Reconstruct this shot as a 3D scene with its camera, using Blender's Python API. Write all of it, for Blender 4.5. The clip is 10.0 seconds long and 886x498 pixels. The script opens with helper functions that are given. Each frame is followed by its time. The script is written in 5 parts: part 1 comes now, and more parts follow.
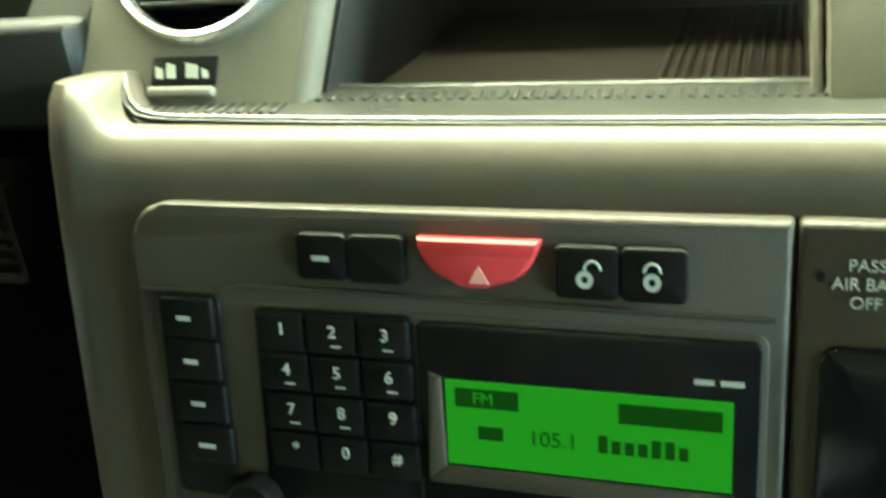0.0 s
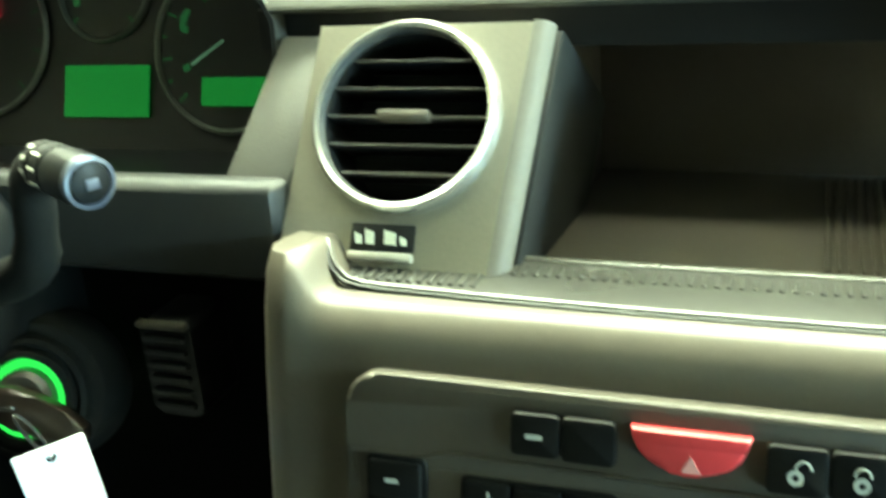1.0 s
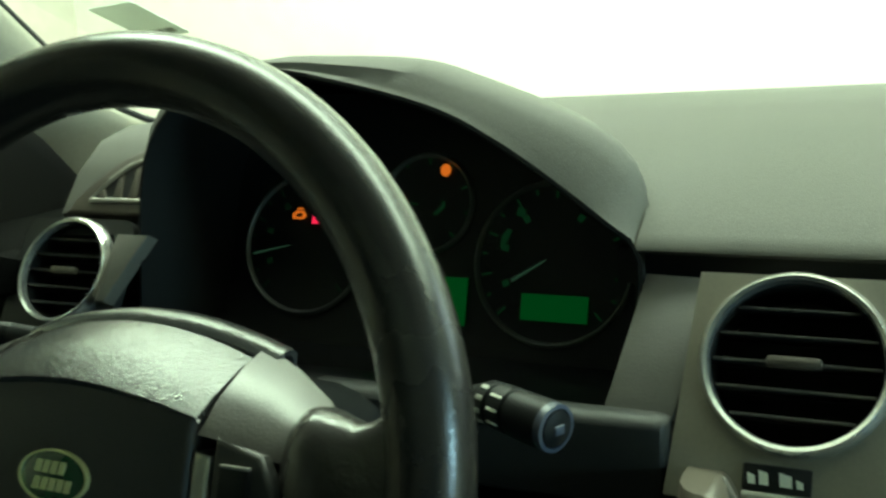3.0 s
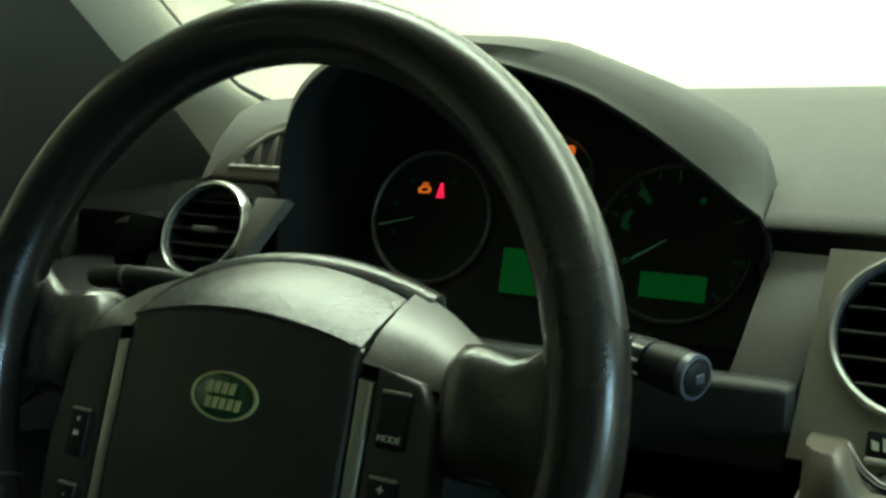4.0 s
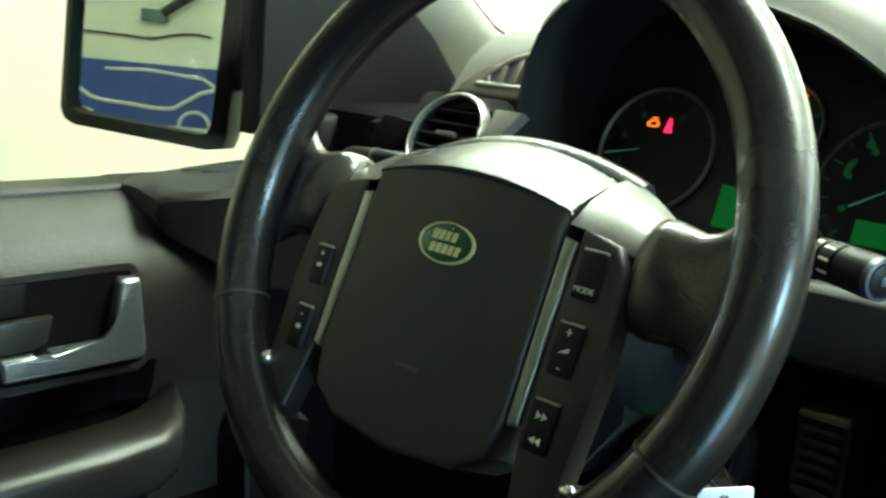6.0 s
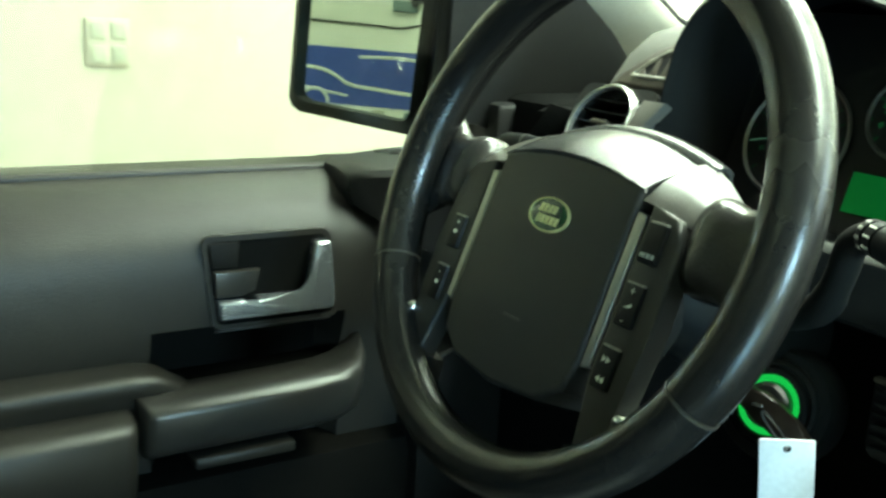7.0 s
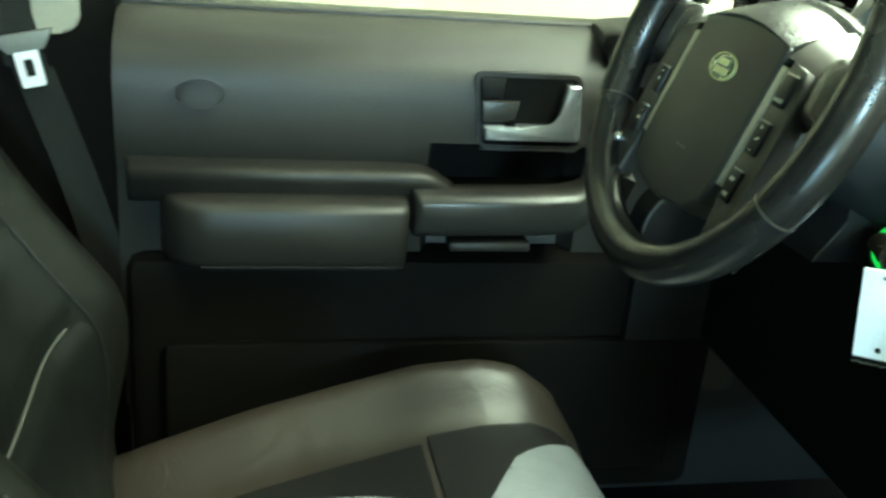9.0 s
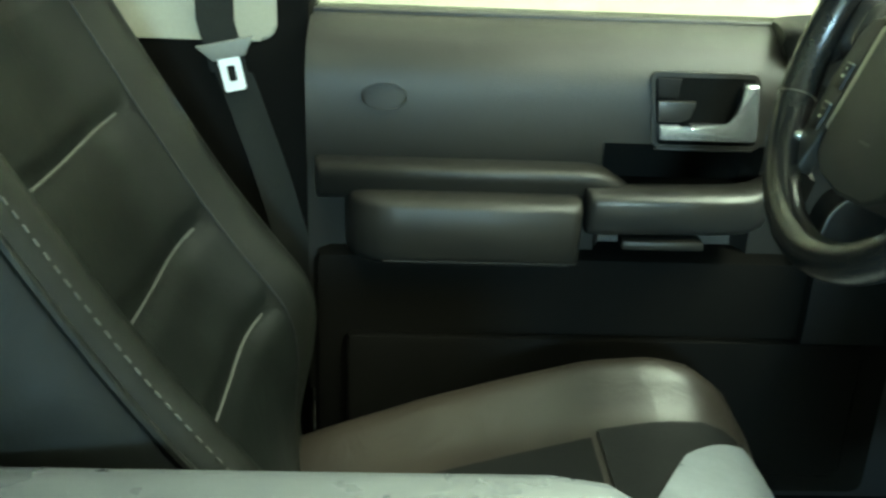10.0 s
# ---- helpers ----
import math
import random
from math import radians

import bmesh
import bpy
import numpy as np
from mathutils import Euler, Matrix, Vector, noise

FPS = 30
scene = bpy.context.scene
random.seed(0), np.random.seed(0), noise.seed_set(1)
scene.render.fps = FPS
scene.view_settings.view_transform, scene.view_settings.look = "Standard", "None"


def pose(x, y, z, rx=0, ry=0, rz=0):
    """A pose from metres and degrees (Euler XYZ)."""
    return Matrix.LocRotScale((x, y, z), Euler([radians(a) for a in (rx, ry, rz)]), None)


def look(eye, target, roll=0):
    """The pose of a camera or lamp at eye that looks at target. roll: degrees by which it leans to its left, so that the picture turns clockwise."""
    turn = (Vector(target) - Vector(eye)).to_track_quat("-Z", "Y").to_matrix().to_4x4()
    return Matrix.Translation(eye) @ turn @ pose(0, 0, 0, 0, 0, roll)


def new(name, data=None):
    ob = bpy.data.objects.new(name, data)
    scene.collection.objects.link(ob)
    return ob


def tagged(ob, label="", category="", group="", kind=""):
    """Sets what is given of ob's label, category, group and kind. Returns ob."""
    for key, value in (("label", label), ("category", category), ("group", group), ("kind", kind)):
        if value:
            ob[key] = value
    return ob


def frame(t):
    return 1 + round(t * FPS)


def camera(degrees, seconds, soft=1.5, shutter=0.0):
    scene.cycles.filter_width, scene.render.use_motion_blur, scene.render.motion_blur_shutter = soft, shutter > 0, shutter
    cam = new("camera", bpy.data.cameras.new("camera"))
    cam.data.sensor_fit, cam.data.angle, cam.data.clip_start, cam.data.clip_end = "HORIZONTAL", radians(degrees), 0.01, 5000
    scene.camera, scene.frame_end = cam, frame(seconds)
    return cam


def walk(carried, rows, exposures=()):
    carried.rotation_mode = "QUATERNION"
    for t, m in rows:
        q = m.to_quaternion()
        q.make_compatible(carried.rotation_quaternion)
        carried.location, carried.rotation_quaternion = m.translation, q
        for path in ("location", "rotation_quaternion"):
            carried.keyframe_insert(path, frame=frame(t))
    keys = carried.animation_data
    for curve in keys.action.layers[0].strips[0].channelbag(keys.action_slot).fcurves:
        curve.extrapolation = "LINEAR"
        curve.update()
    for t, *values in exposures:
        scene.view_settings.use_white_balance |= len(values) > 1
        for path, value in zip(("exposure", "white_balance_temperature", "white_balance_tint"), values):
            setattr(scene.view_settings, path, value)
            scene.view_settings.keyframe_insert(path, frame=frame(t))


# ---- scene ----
# ---- the camera and its way ----
PATH = [
    (0, (0.5308, -0.1678, 0.7738), (0.2120, 0.6797, 0.3494), -6.78),
    (0.5, (0.5059, -0.1887, 0.7956), (0.1738, 0.6758, 0.4181), -5.10),
    (1, (0.4709, -0.1986, 0.8309), (0.1302, 0.6702, 0.4717), -4.66),
    (1.5, (0.4332, -0.2181, 0.8562), (0.0459, 0.6568, 0.5653), -4.97),
    (2, (0.3953, -0.2378, 0.8723), (-0.0098, 0.6428, 0.6263), -4.00),
    (2.2, (0.3826, -0.2413, 0.8801), (-0.0268, 0.6398, 0.6433), -4.04),
    (3.3, (0.3333, -0.2937, 0.8911), (-0.1059, 0.5836, 0.6976), -2.61),
    (3.5, (0.3294, -0.3064, 0.8844), (-0.1267, 0.5643, 0.7003), -2.23),
    (4, (0.3246, -0.3244, 0.8725), (-0.1628, 0.5265, 0.6764), -1.16),
    (4.5, (0.3257, -0.3362, 0.8529), (-0.1850, 0.4958, 0.6362), 0.31),
    (5, (0.3277, -0.3556, 0.8345), (-0.2205, 0.4560, 0.6326), 2.10),
    (5.5, (0.3384, -0.3762, 0.8242), (-0.2620, 0.3963, 0.6176), 3.06),
    (5.7, (0.3467, -0.3770, 0.8228), (-0.2745, 0.3778, 0.6121), 3.64),
    (6.8, (0.4778, -0.3781, 0.8437), (-0.3165, 0.1821, 0.6088), 4.06),
    (7, (0.5088, -0.3843, 0.8460), (-0.3089, 0.1369, 0.6014), 3.16),
    (7.5, (0.5879, -0.3928, 0.8563), (-0.2902, 0.0230, 0.6197), 4.16),
    (8, (0.6626, -0.3867, 0.8709), (-0.2343, -0.0494, 0.5849), 5.20),
    (8.3, (0.6887, -0.3827, 0.8767), (-0.2020, -0.0688, 0.5478), 5.63),
    (8.5, (0.7069, -0.3740, 0.8667), (-0.1830, -0.0859, 0.5129), 5.51),
    (9, (0.7495, -0.3682, 0.8563), (-0.1558, -0.1641, 0.4836), 5.16),
    (9.5, (0.7780, -0.3726, 0.8531), (-0.1425, -0.2591, 0.4792), 5.10),
    (10, (0.7810, -0.3834, 0.8613), (-0.1431, -0.3419, 0.4814), 2.36),
]
cam = camera(48.0, 10.0, soft=2.6, shutter=0.4)
walk(cam, [(t, look(eye, target, roll)) for t, eye, target, roll in PATH],
     exposures=[(0.0, 2.12, 7400, 12), (1.0, 2.15, 7000, 9), (1.5, 1.7, 6900, 3), (2.2, 1.16, 6650, -6), (3.4, -0.42, 6450, 10), (4.5, 0.1, 6600, 12), (5.7, 0.9, 6400, 18), (7.0, 1.14, 6300, 13), (7.5, 1.08, 6300, 14), (8.0, 0.82, 6300, 16), (8.3, 0.92, 6250, 15), (8.6, 1.28, 6350, 13), (9.0, 1.6, 6500, 10), (10.0, 1.6, 6500, 10)])

# ---- light: a white-walled workshop with ceiling tubes, and a cool open door on the passenger's side ----
world = bpy.data.worlds.new("workshop_air")
scene.world = world
world.use_nodes = True
world.node_tree.nodes["Background"].inputs[0].default_value = (0.85, 0.93, 1.0, 1)
world.node_tree.nodes["Background"].inputs[1].default_value = 0.02


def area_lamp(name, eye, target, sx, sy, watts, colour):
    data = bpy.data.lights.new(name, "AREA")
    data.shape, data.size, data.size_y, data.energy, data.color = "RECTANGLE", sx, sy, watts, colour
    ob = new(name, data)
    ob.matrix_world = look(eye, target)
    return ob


area_lamp("ceiling_tubes_front", (0.2, 1.05, 2.5), (0.2, 1.0, 0.0), 4.0, 0.6, 150, (0.83, 1.0, 0.78))
# Unseen wash lamp, added to whiten the north wall beyond the windscreen.
area_lamp("wall_wash_front", (0.2, 2.0, 2.5), (0.2, 2.7, 1.3), 4.5, 0.3, 110, (0.86, 1.0, 0.84))
area_lamp("ceiling_tubes_middle", (0.5, -0.5, 2.5), (0.5, -0.5, 0.0), 3.0, 0.8, 34, (0.86, 1.0, 0.82))
area_lamp("ceiling_tubes_side", (-1.7, -0.4, 2.5), (-1.85, -0.4, 0.0), 0.6, 3.2, 5, (0.93, 1.0, 0.90))
area_lamp("open_door_daylight", (3.4, -0.1, 1.22), (0.0, -0.05, 0.66), 0.42, 0.28, 40, (0.46, 0.84, 1.0))
# Added low fill without a seen source, for cyan sheen on rim and dash.
area_lamp("low_cyan_fill", (2.6, -1.10, 0.10), (0.15, 0.0, 0.66), 0.7, 0.6, 9, (0.36, 0.78, 1.0))
area_lamp("gate_daylight", (2.3, 2.55, 1.25), (0.1, 0.0, 0.55), 1.7, 2.0, 48, (0.66, 0.88, 1.0))

# ---- materials ----
def material(name, colour, rough=0.5, metal=0.0, grain=0.0, grain_scale=900.0, wear=0.12, wear_scale=14.0, coat=0.0, spec=0.5, rvar=0.09, crease=0.0, crease_depth=0.35):
    """Principled surface with a slow uneven tone, a fine tone and a fine relief."""
    m = bpy.data.materials.new(name)
    m.use_nodes = True
    nt = m.node_tree
    b = nt.nodes["Principled BSDF"]
    b.inputs["Roughness"].default_value, b.inputs["Metallic"].default_value = rough, metal
    b.inputs["Coat Weight"].default_value = coat
    b.inputs["Specular IOR Level"].default_value = spec
    tc = nt.nodes.new("ShaderNodeTexCoord")
    slow = nt.nodes.new("ShaderNodeTexNoise")
    slow.inputs["Scale"].default_value, slow.inputs["Detail"].default_value = wear_scale, 5
    fine = nt.nodes.new("ShaderNodeTexNoise")
    fine.inputs["Scale"].default_value, fine.inputs["Detail"].default_value = grain_scale * 0.3, 3
    for n in (slow, fine):
        nt.links.new(tc.outputs["Object"], n.inputs["Vector"])
    ramp = nt.nodes.new("ShaderNodeMapRange")
    ramp.inputs[3].default_value, ramp.inputs[4].default_value = 1 - wear * 1.6, 1 + wear * 1.6
    nt.links.new(slow.outputs[0], ramp.inputs[0])
    ramp2 = nt.nodes.new("ShaderNodeMapRange")
    ramp2.inputs[3].default_value, ramp2.inputs[4].default_value = 0.9, 1.1
    nt.links.new(fine.outputs[0], ramp2.inputs[0])
    mul = nt.nodes.new("ShaderNodeMath")
    mul.operation = "MULTIPLY"
    nt.links.new(ramp.outputs[0], mul.inputs[0])
    nt.links.new(ramp2.outputs[0], mul.inputs[1])
    tint = nt.nodes.new("ShaderNodeVectorMath")
    tint.operation = "SCALE"
    tint.inputs[0].default_value = colour[:3]
    nt.links.new(mul.outputs[0], tint.inputs["Scale"])
    nt.links.new(tint.outputs[0], b.inputs["Base Color"])
    rr = nt.nodes.new("ShaderNodeMapRange")
    rr.inputs[3].default_value, rr.inputs[4].default_value = max(rough - rvar, 0.02), min(rough + rvar, 1)
    nt.links.new(slow.outputs[0], rr.inputs[0])
    nt.links.new(rr.outputs[0], b.inputs["Roughness"])
    if grain:
        v = nt.nodes.new("ShaderNodeTexVoronoi")
        v.inputs["Scale"].default_value = grain_scale
        nt.links.new(tc.outputs["Object"], v.inputs["Vector"])
        bump = nt.nodes.new("ShaderNodeBump")
        bump.inputs["Strength"].default_value, bump.inputs["Distance"].default_value = grain, 0.0006
        nt.links.new(v.outputs[0], bump.inputs["Height"])
        nt.links.new(bump.outputs[0], b.inputs["Normal"])
        if crease:
            fold = nt.nodes.new("ShaderNodeTexNoise")
            fold.inputs["Scale"].default_value, fold.inputs["Detail"].default_value = crease, 4
            fold.inputs["Distortion"].default_value = 1.2
            nt.links.new(tc.outputs["Object"], fold.inputs["Vector"])
            dent = nt.nodes.new("ShaderNodeBump")
            dent.inputs["Strength"].default_value, dent.inputs["Distance"].default_value = crease_depth, 0.25 / crease
            nt.links.new(fold.outputs[0], dent.inputs["Height"])
            nt.links.new(dent.outputs[0], bump.inputs["Normal"])
    return m


def glow(name, colour, strength):
    m = bpy.data.materials.new(name)
    m.use_nodes = True
    b = m.node_tree.nodes["Principled BSDF"]
    b.inputs["Base Color"].default_value = (colour[0] * 0.08, colour[1] * 0.08, colour[2] * 0.08, 1)
    b.inputs["Emission Color"].default_value = (*colour, 1)
    b.inputs["Emission Strength"].default_value = strength
    b.inputs["Roughness"].default_value = 0.45
    b.inputs["Specular IOR Level"].default_value = 0.12
    return m


def clear_glass(name, tint=(0.97, 1.0, 0.97)):
    m = bpy.data.materials.new(name)
    m.use_nodes = True
    nt = m.node_tree
    nt.nodes.clear()
    out = nt.nodes.new("ShaderNodeOutputMaterial")
    mix = nt.nodes.new("ShaderNodeMixShader")
    fres = nt.nodes.new("ShaderNodeValue")
    fres.outputs[0].default_value = 0.035
    clear = nt.nodes.new("ShaderNodeBsdfTransparent")
    clear.inputs[0].default_value = (*tint, 1)
    gloss = nt.nodes.new("ShaderNodeBsdfGlossy")
    gloss.inputs["Roughness"].default_value = 0.03
    nt.links.new(fres.outputs[0], mix.inputs[0])
    nt.links.new(clear.outputs[0], mix.inputs[1])
    nt.links.new(gloss.outputs[0], mix.inputs[2])
    nt.links.new(mix.outputs[0], out.inputs[0])
    return m


M_DASH = material("dash_soft_plastic", (0.066, 0.066, 0.054), 0.62, grain=0.28, grain_scale=1100, spec=0.36)
M_DARK = material("dark_grey_plastic", (0.020, 0.021, 0.0195), 0.42, grain=0.3, grain_scale=1200, spec=0.28)
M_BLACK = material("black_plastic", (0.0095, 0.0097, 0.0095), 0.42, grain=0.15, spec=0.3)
M_KEY_CAP = material("satin_black_key_plastic", (0.0060, 0.0062, 0.0055), 0.46, grain=0.1, spec=0.17)
M_GLOSSBLACK = material("gloss_black_plastic", (0.008, 0.008, 0.009), 0.12, wear=0.3)
M_FASCIA = material("warm_grey_fascia", (0.085, 0.073, 0.054), 0.44, metal=0.1, grain=0.08, grain_scale=1600, wear=0.05)
M_PANEL = material("console_grey_plastic", (0.054, 0.046, 0.034), 0.45, grain=0.2, grain_scale=1500, wear=0.06)
M_SILVER = material("silver_painted_plastic", (0.38, 0.375, 0.33), 0.48, metal=0.5, wear=0.05)
M_RING = material("satin_ring_metal", (0.74, 0.74, 0.70), 0.24, metal=0.9, wear=0.04)
M_HANDLE = material("silver_painted_handle", (0.42, 0.45, 0.47), 0.24, metal=0.88, wear=0.05)
M_TONGUE = material("bright_buckle_metal", (0.78, 0.80, 0.78), 0.4, metal=0.4, wear=0.05)
M_GRIP = material("grey_buckle_plastic", (0.13, 0.135, 0.12), 0.5, wear=0.08)
# Black trim, also used where shade in a recess is put into colour.
M_TRIMSHADE = material("flat_black_trim_and_shade", (0.0040, 0.0042, 0.0038), 0.8, grain=0.2, spec=0.03)
M_VENTEDGE = material("dull_warm_grey_edge", (0.125, 0.117, 0.096), 0.60, grain=0.1, wear=0.07)
M_CHROME = material("satin_chrome", (0.75, 0.76, 0.74), 0.2, metal=1.0, wear=0.04)
M_LEATHER = material("worn_black_leather", (0.0158, 0.0142, 0.0122), 0.25, grain=0.10, grain_scale=1000, wear=0.35, wear_scale=11, rvar=0.08, crease=120, crease_depth=0.035)
M_PADTOP = material("grained_wheel_cap", (0.038, 0.039, 0.037), 0.23, grain=0.35, grain_scale=800, wear=0.12, crease=60, crease_depth=0.12, spec=0.85)
M_SHOULDER = material("warm_grey_wheel_plastic", (0.050, 0.048, 0.041), 0.29, metal=0.05, grain=0.15, wear=0.15, spec=0.8)
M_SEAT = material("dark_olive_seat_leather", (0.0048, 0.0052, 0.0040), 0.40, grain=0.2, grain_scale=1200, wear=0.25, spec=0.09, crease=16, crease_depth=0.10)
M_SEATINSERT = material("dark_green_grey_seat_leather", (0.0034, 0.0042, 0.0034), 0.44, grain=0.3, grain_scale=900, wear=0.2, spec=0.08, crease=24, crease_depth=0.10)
M_SEATCLOTH = material("dark_seat_insert", (0.006, 0.0062, 0.0055), 0.6, grain=0.5, grain_scale=500, spec=0.12)
M_THREAD = material("pale_seam_thread", (0.046, 0.046, 0.039), 0.6)
M_DOOR = material("door_soft_trim", (0.0150, 0.0138, 0.0112), 0.44, grain=0.35, grain_scale=700, wear=0.15, spec=0.31, rvar=0.04, crease=30, crease_depth=0.05)
M_DOORDARK = material("door_hard_trim", (0.0058, 0.0057, 0.0050), 0.6, grain=0.3, spec=0.14)
M_BEIGE = material("beige_pillar_trim", (0.27, 0.258, 0.200), 0.7, grain=0.4, grain_scale=700, wear=0.04)
# Black trim, taken darker to hold the shade low on the door.
M_DOORLOW = material("black_hard_trim_with_shade", (0.0038, 0.0035, 0.0028), 0.7, grain=0.3, grain_scale=900, spec=0.04)
M_RUBBER = material("black_rubber", (0.01, 0.01, 0.01), 0.6)
M_RED = material("red_switch_plastic", (0.62, 0.045, 0.05), 0.33, wear=0.05)
M_MARK = material("white_marking", (0.75, 0.77, 0.66), 0.6, wear=0.03)
M_TAG = material("white_card_tag", (0.90, 0.93, 0.93), 0.5, wear=0.05)
M_WHEELPANEL = material("dark_grey_wheel_plastic", (0.036, 0.0355, 0.0315), 0.42, grain=0.18, grain_scale=1500, wear=0.1)
M_STRIP = material("satin_silver_strip", (0.42, 0.42, 0.38), 0.34, metal=0.75, wear=0.08)
M_VENTPANEL = material("warm_silver_painted_plastic", (0.225, 0.210, 0.168), 0.44, metal=0.35, wear=0.07, grain=0.05, grain_scale=1600)
M_DIALRING = material("satin_dial_ring", (0.20, 0.21, 0.195), 0.38, metal=0.6, wear=0.1)
M_MIRROR = bpy.data.materials.new("mirror_silvering")
M_MIRROR.use_nodes = True
M_MIRROR.node_tree.nodes["Principled BSDF"].inputs["Base Color"].default_value = (0.66, 0.69, 0.66, 1)
M_MIRROR.node_tree.nodes["Principled BSDF"].inputs["Metallic"].default_value = 1.0
M_MIRROR.node_tree.nodes["Principled BSDF"].inputs["Roughness"].default_value = 0.012
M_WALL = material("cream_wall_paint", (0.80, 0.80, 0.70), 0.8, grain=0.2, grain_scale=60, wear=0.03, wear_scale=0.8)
# Darker copy of the wall cream: weaker light put into the colour.
M_WALLDIM = material("dimmed_cream_wall_paint", (0.515, 0.468, 0.405), 0.8, grain=0.2, grain_scale=60, wear=0.04, wear_scale=0.8)
M_MATTE = material("matte_black_trim", (0.0115, 0.0120, 0.0108), 0.72, grain=0.2, spec=0.10)
M_STALK = material("satin_black_stalk", (0.0085, 0.0095, 0.0095), 0.40, grain=0.1, spec=0.14)
M_ARMREST = material("grey_armrest_leather", (0.082, 0.090, 0.092), 0.28, grain=0.35, grain_scale=900, wear=0.15)
M_SOCKET = material("socket_plastic", (0.41, 0.40, 0.34), 0.6, wear=0.03)
M_ARMDARK = material("dark_armrest_vinyl", (0.0138, 0.0128, 0.0104), 0.37, grain=0.25, grain_scale=1100, wear=0.15, spec=0.24, rvar=0.04)
# Pale grey holds the daylight sheen on the cushion's front roll.
M_FRONTROLL = material("seat_front_painted_sheen", (0.155, 0.168, 0.172), 0.30, grain=0.25, grain_scale=1000, wear=0.3, wear_scale=16, crease=30, crease_depth=0.15)
M_SIDE = material("blue_grey_dash_plastic", (0.064, 0.063, 0.056), 0.40, grain=0.12, wear=0.06)
M_SIGN = material("dark_grey_sign_paint", (0.040, 0.052, 0.046), 0.5, wear=0.1, wear_scale=5)
M_SERVICE = material("grey_green_paint", (0.12, 0.18, 0.17), 0.5, wear=0.1)
M_BLUE = material("blue_wall_paint", (0.035, 0.07, 0.32), 0.6, wear=0.1, wear_scale=2)
M_CONCRETE = material("workshop_floor", (0.34, 0.33, 0.29), 0.6, grain=0.3, grain_scale=80, wear=0.2, wear_scale=1.2)
M_WRINKLED = material("wrinkled_black_leather", (0.040, 0.0385, 0.0355), 0.24, grain=0.14, grain_scale=450, wear=0.15, wear_scale=9, rvar=0.05, crease=150, crease_depth=0.18, spec=0.8)
M_BELT = material("grey_belt_webbing", (0.011, 0.0115, 0.0092), 0.8, grain=0.6, grain_scale=600, spec=0.2)
M_CARPET = material("black_carpet", (0.005, 0.005, 0.0055), 0.95, grain=1.0, grain_scale=350, spec=0.04)
M_LCD = glow("green_display", (0.001, 0.66, 0.030), 0.085)
M_LCDDIM = glow("dim_green_display", (0.002, 0.5, 0.065), 0.075)
M_GREENRING = glow("lit_green_ring", (0.01, 0.7, 0.08), 0.34)
M_GREENMARK = glow("faint_green_marking", (0.05, 0.5, 0.15), 0.028)
M_DIMMARK = glow("very_faint_green_marking", (0.10, 0.5, 0.2), 0.008)
# Faint glow added so the needles show inside the dark hood.
M_NEEDLE = glow("pale_needle_added_glow", (0.22, 0.6, 0.34), 0.06)
M_AMBER = glow("amber_warning_light", (1.0, 0.22, 0.02), 0.65)
M_REDLAMP = glow("red_warning_light", (1.0, 0.02, 0.08), 1.2)
M_INK = glow("dark_display_ink", (0.004, 0.25, 0.015), 0.03)
M_GLASS = clear_glass("window_glass")
M_SIDEGLASS = clear_glass("tinted_side_glass", (0.76, 0.80, 0.74))
M_PRIVACY = clear_glass("privacy_glass", (0.30, 0.31, 0.28))
M_BROWN = material("brown_tray_lining", (0.100, 0.085, 0.066), 0.55, grain=0.2, grain_scale=800)
M_GOLD = material("gold_badge_letter", (0.72, 0.72, 0.36), 0.25, metal=0.35)
M_BADGE = material("green_badge_enamel", (0.010, 0.065, 0.022), 0.2, coat=0.8)
M_LEGEND = material("faded_white_print", (0.42, 0.43, 0.38), 0.6, wear=0.1)
M_MAT = material("grey_rubber_mat", (0.034, 0.034, 0.029), 0.30, grain=0.15, rvar=0.05)
M_PULL = material("satin_dark_grey_pull", (0.0190, 0.0180, 0.0155), 0.32, grain=0.2, wear=0.15, spec=0.42)
# Worn leather; its brown stands in for the cream wall reflected on it.
M_CUSHION = material("worn_leather_brown_reflection", (0.0195, 0.0152, 0.0108), 0.38, grain=0.25, grain_scale=900, wear=0.35, wear_scale=7, rvar=0.08, spec=0.42, crease=16, crease_depth=0.16)
M_PADFACE = material("black_airbag_cover", (0.031, 0.0315, 0.0290), 0.42, grain=0.25, grain_scale=1100, wear=0.1)
M_KEY = material("brown_key_plastic", (0.014, 0.009, 0.006), 0.33, wear=0.2)
M_NAVY = material("blue_rubber_knob", (0.05, 0.06, 0.085), 0.3)


# ---- mesh helpers ----
def finish(bm, name, mat, sharp=38):
    bmesh.ops.recalc_face_normals(bm, faces=bm.faces)
    me = bpy.data.meshes.new(name)
    bm.to_mesh(me)
    bm.free()
    me.materials.append(mat)
    me.shade_smooth()
    me.set_sharp_from_angle(angle=radians(sharp))
    return me


def thing(name, at, label, category, group="", kind=""):
    """An empty at a thing's base, which parents its parts."""
    ob = new(name)
    ob.empty_display_size = 0.05
    ob.matrix_basis = at if isinstance(at, Matrix) else Matrix.Translation(at)
    return tagged(ob, label, category, group, kind)


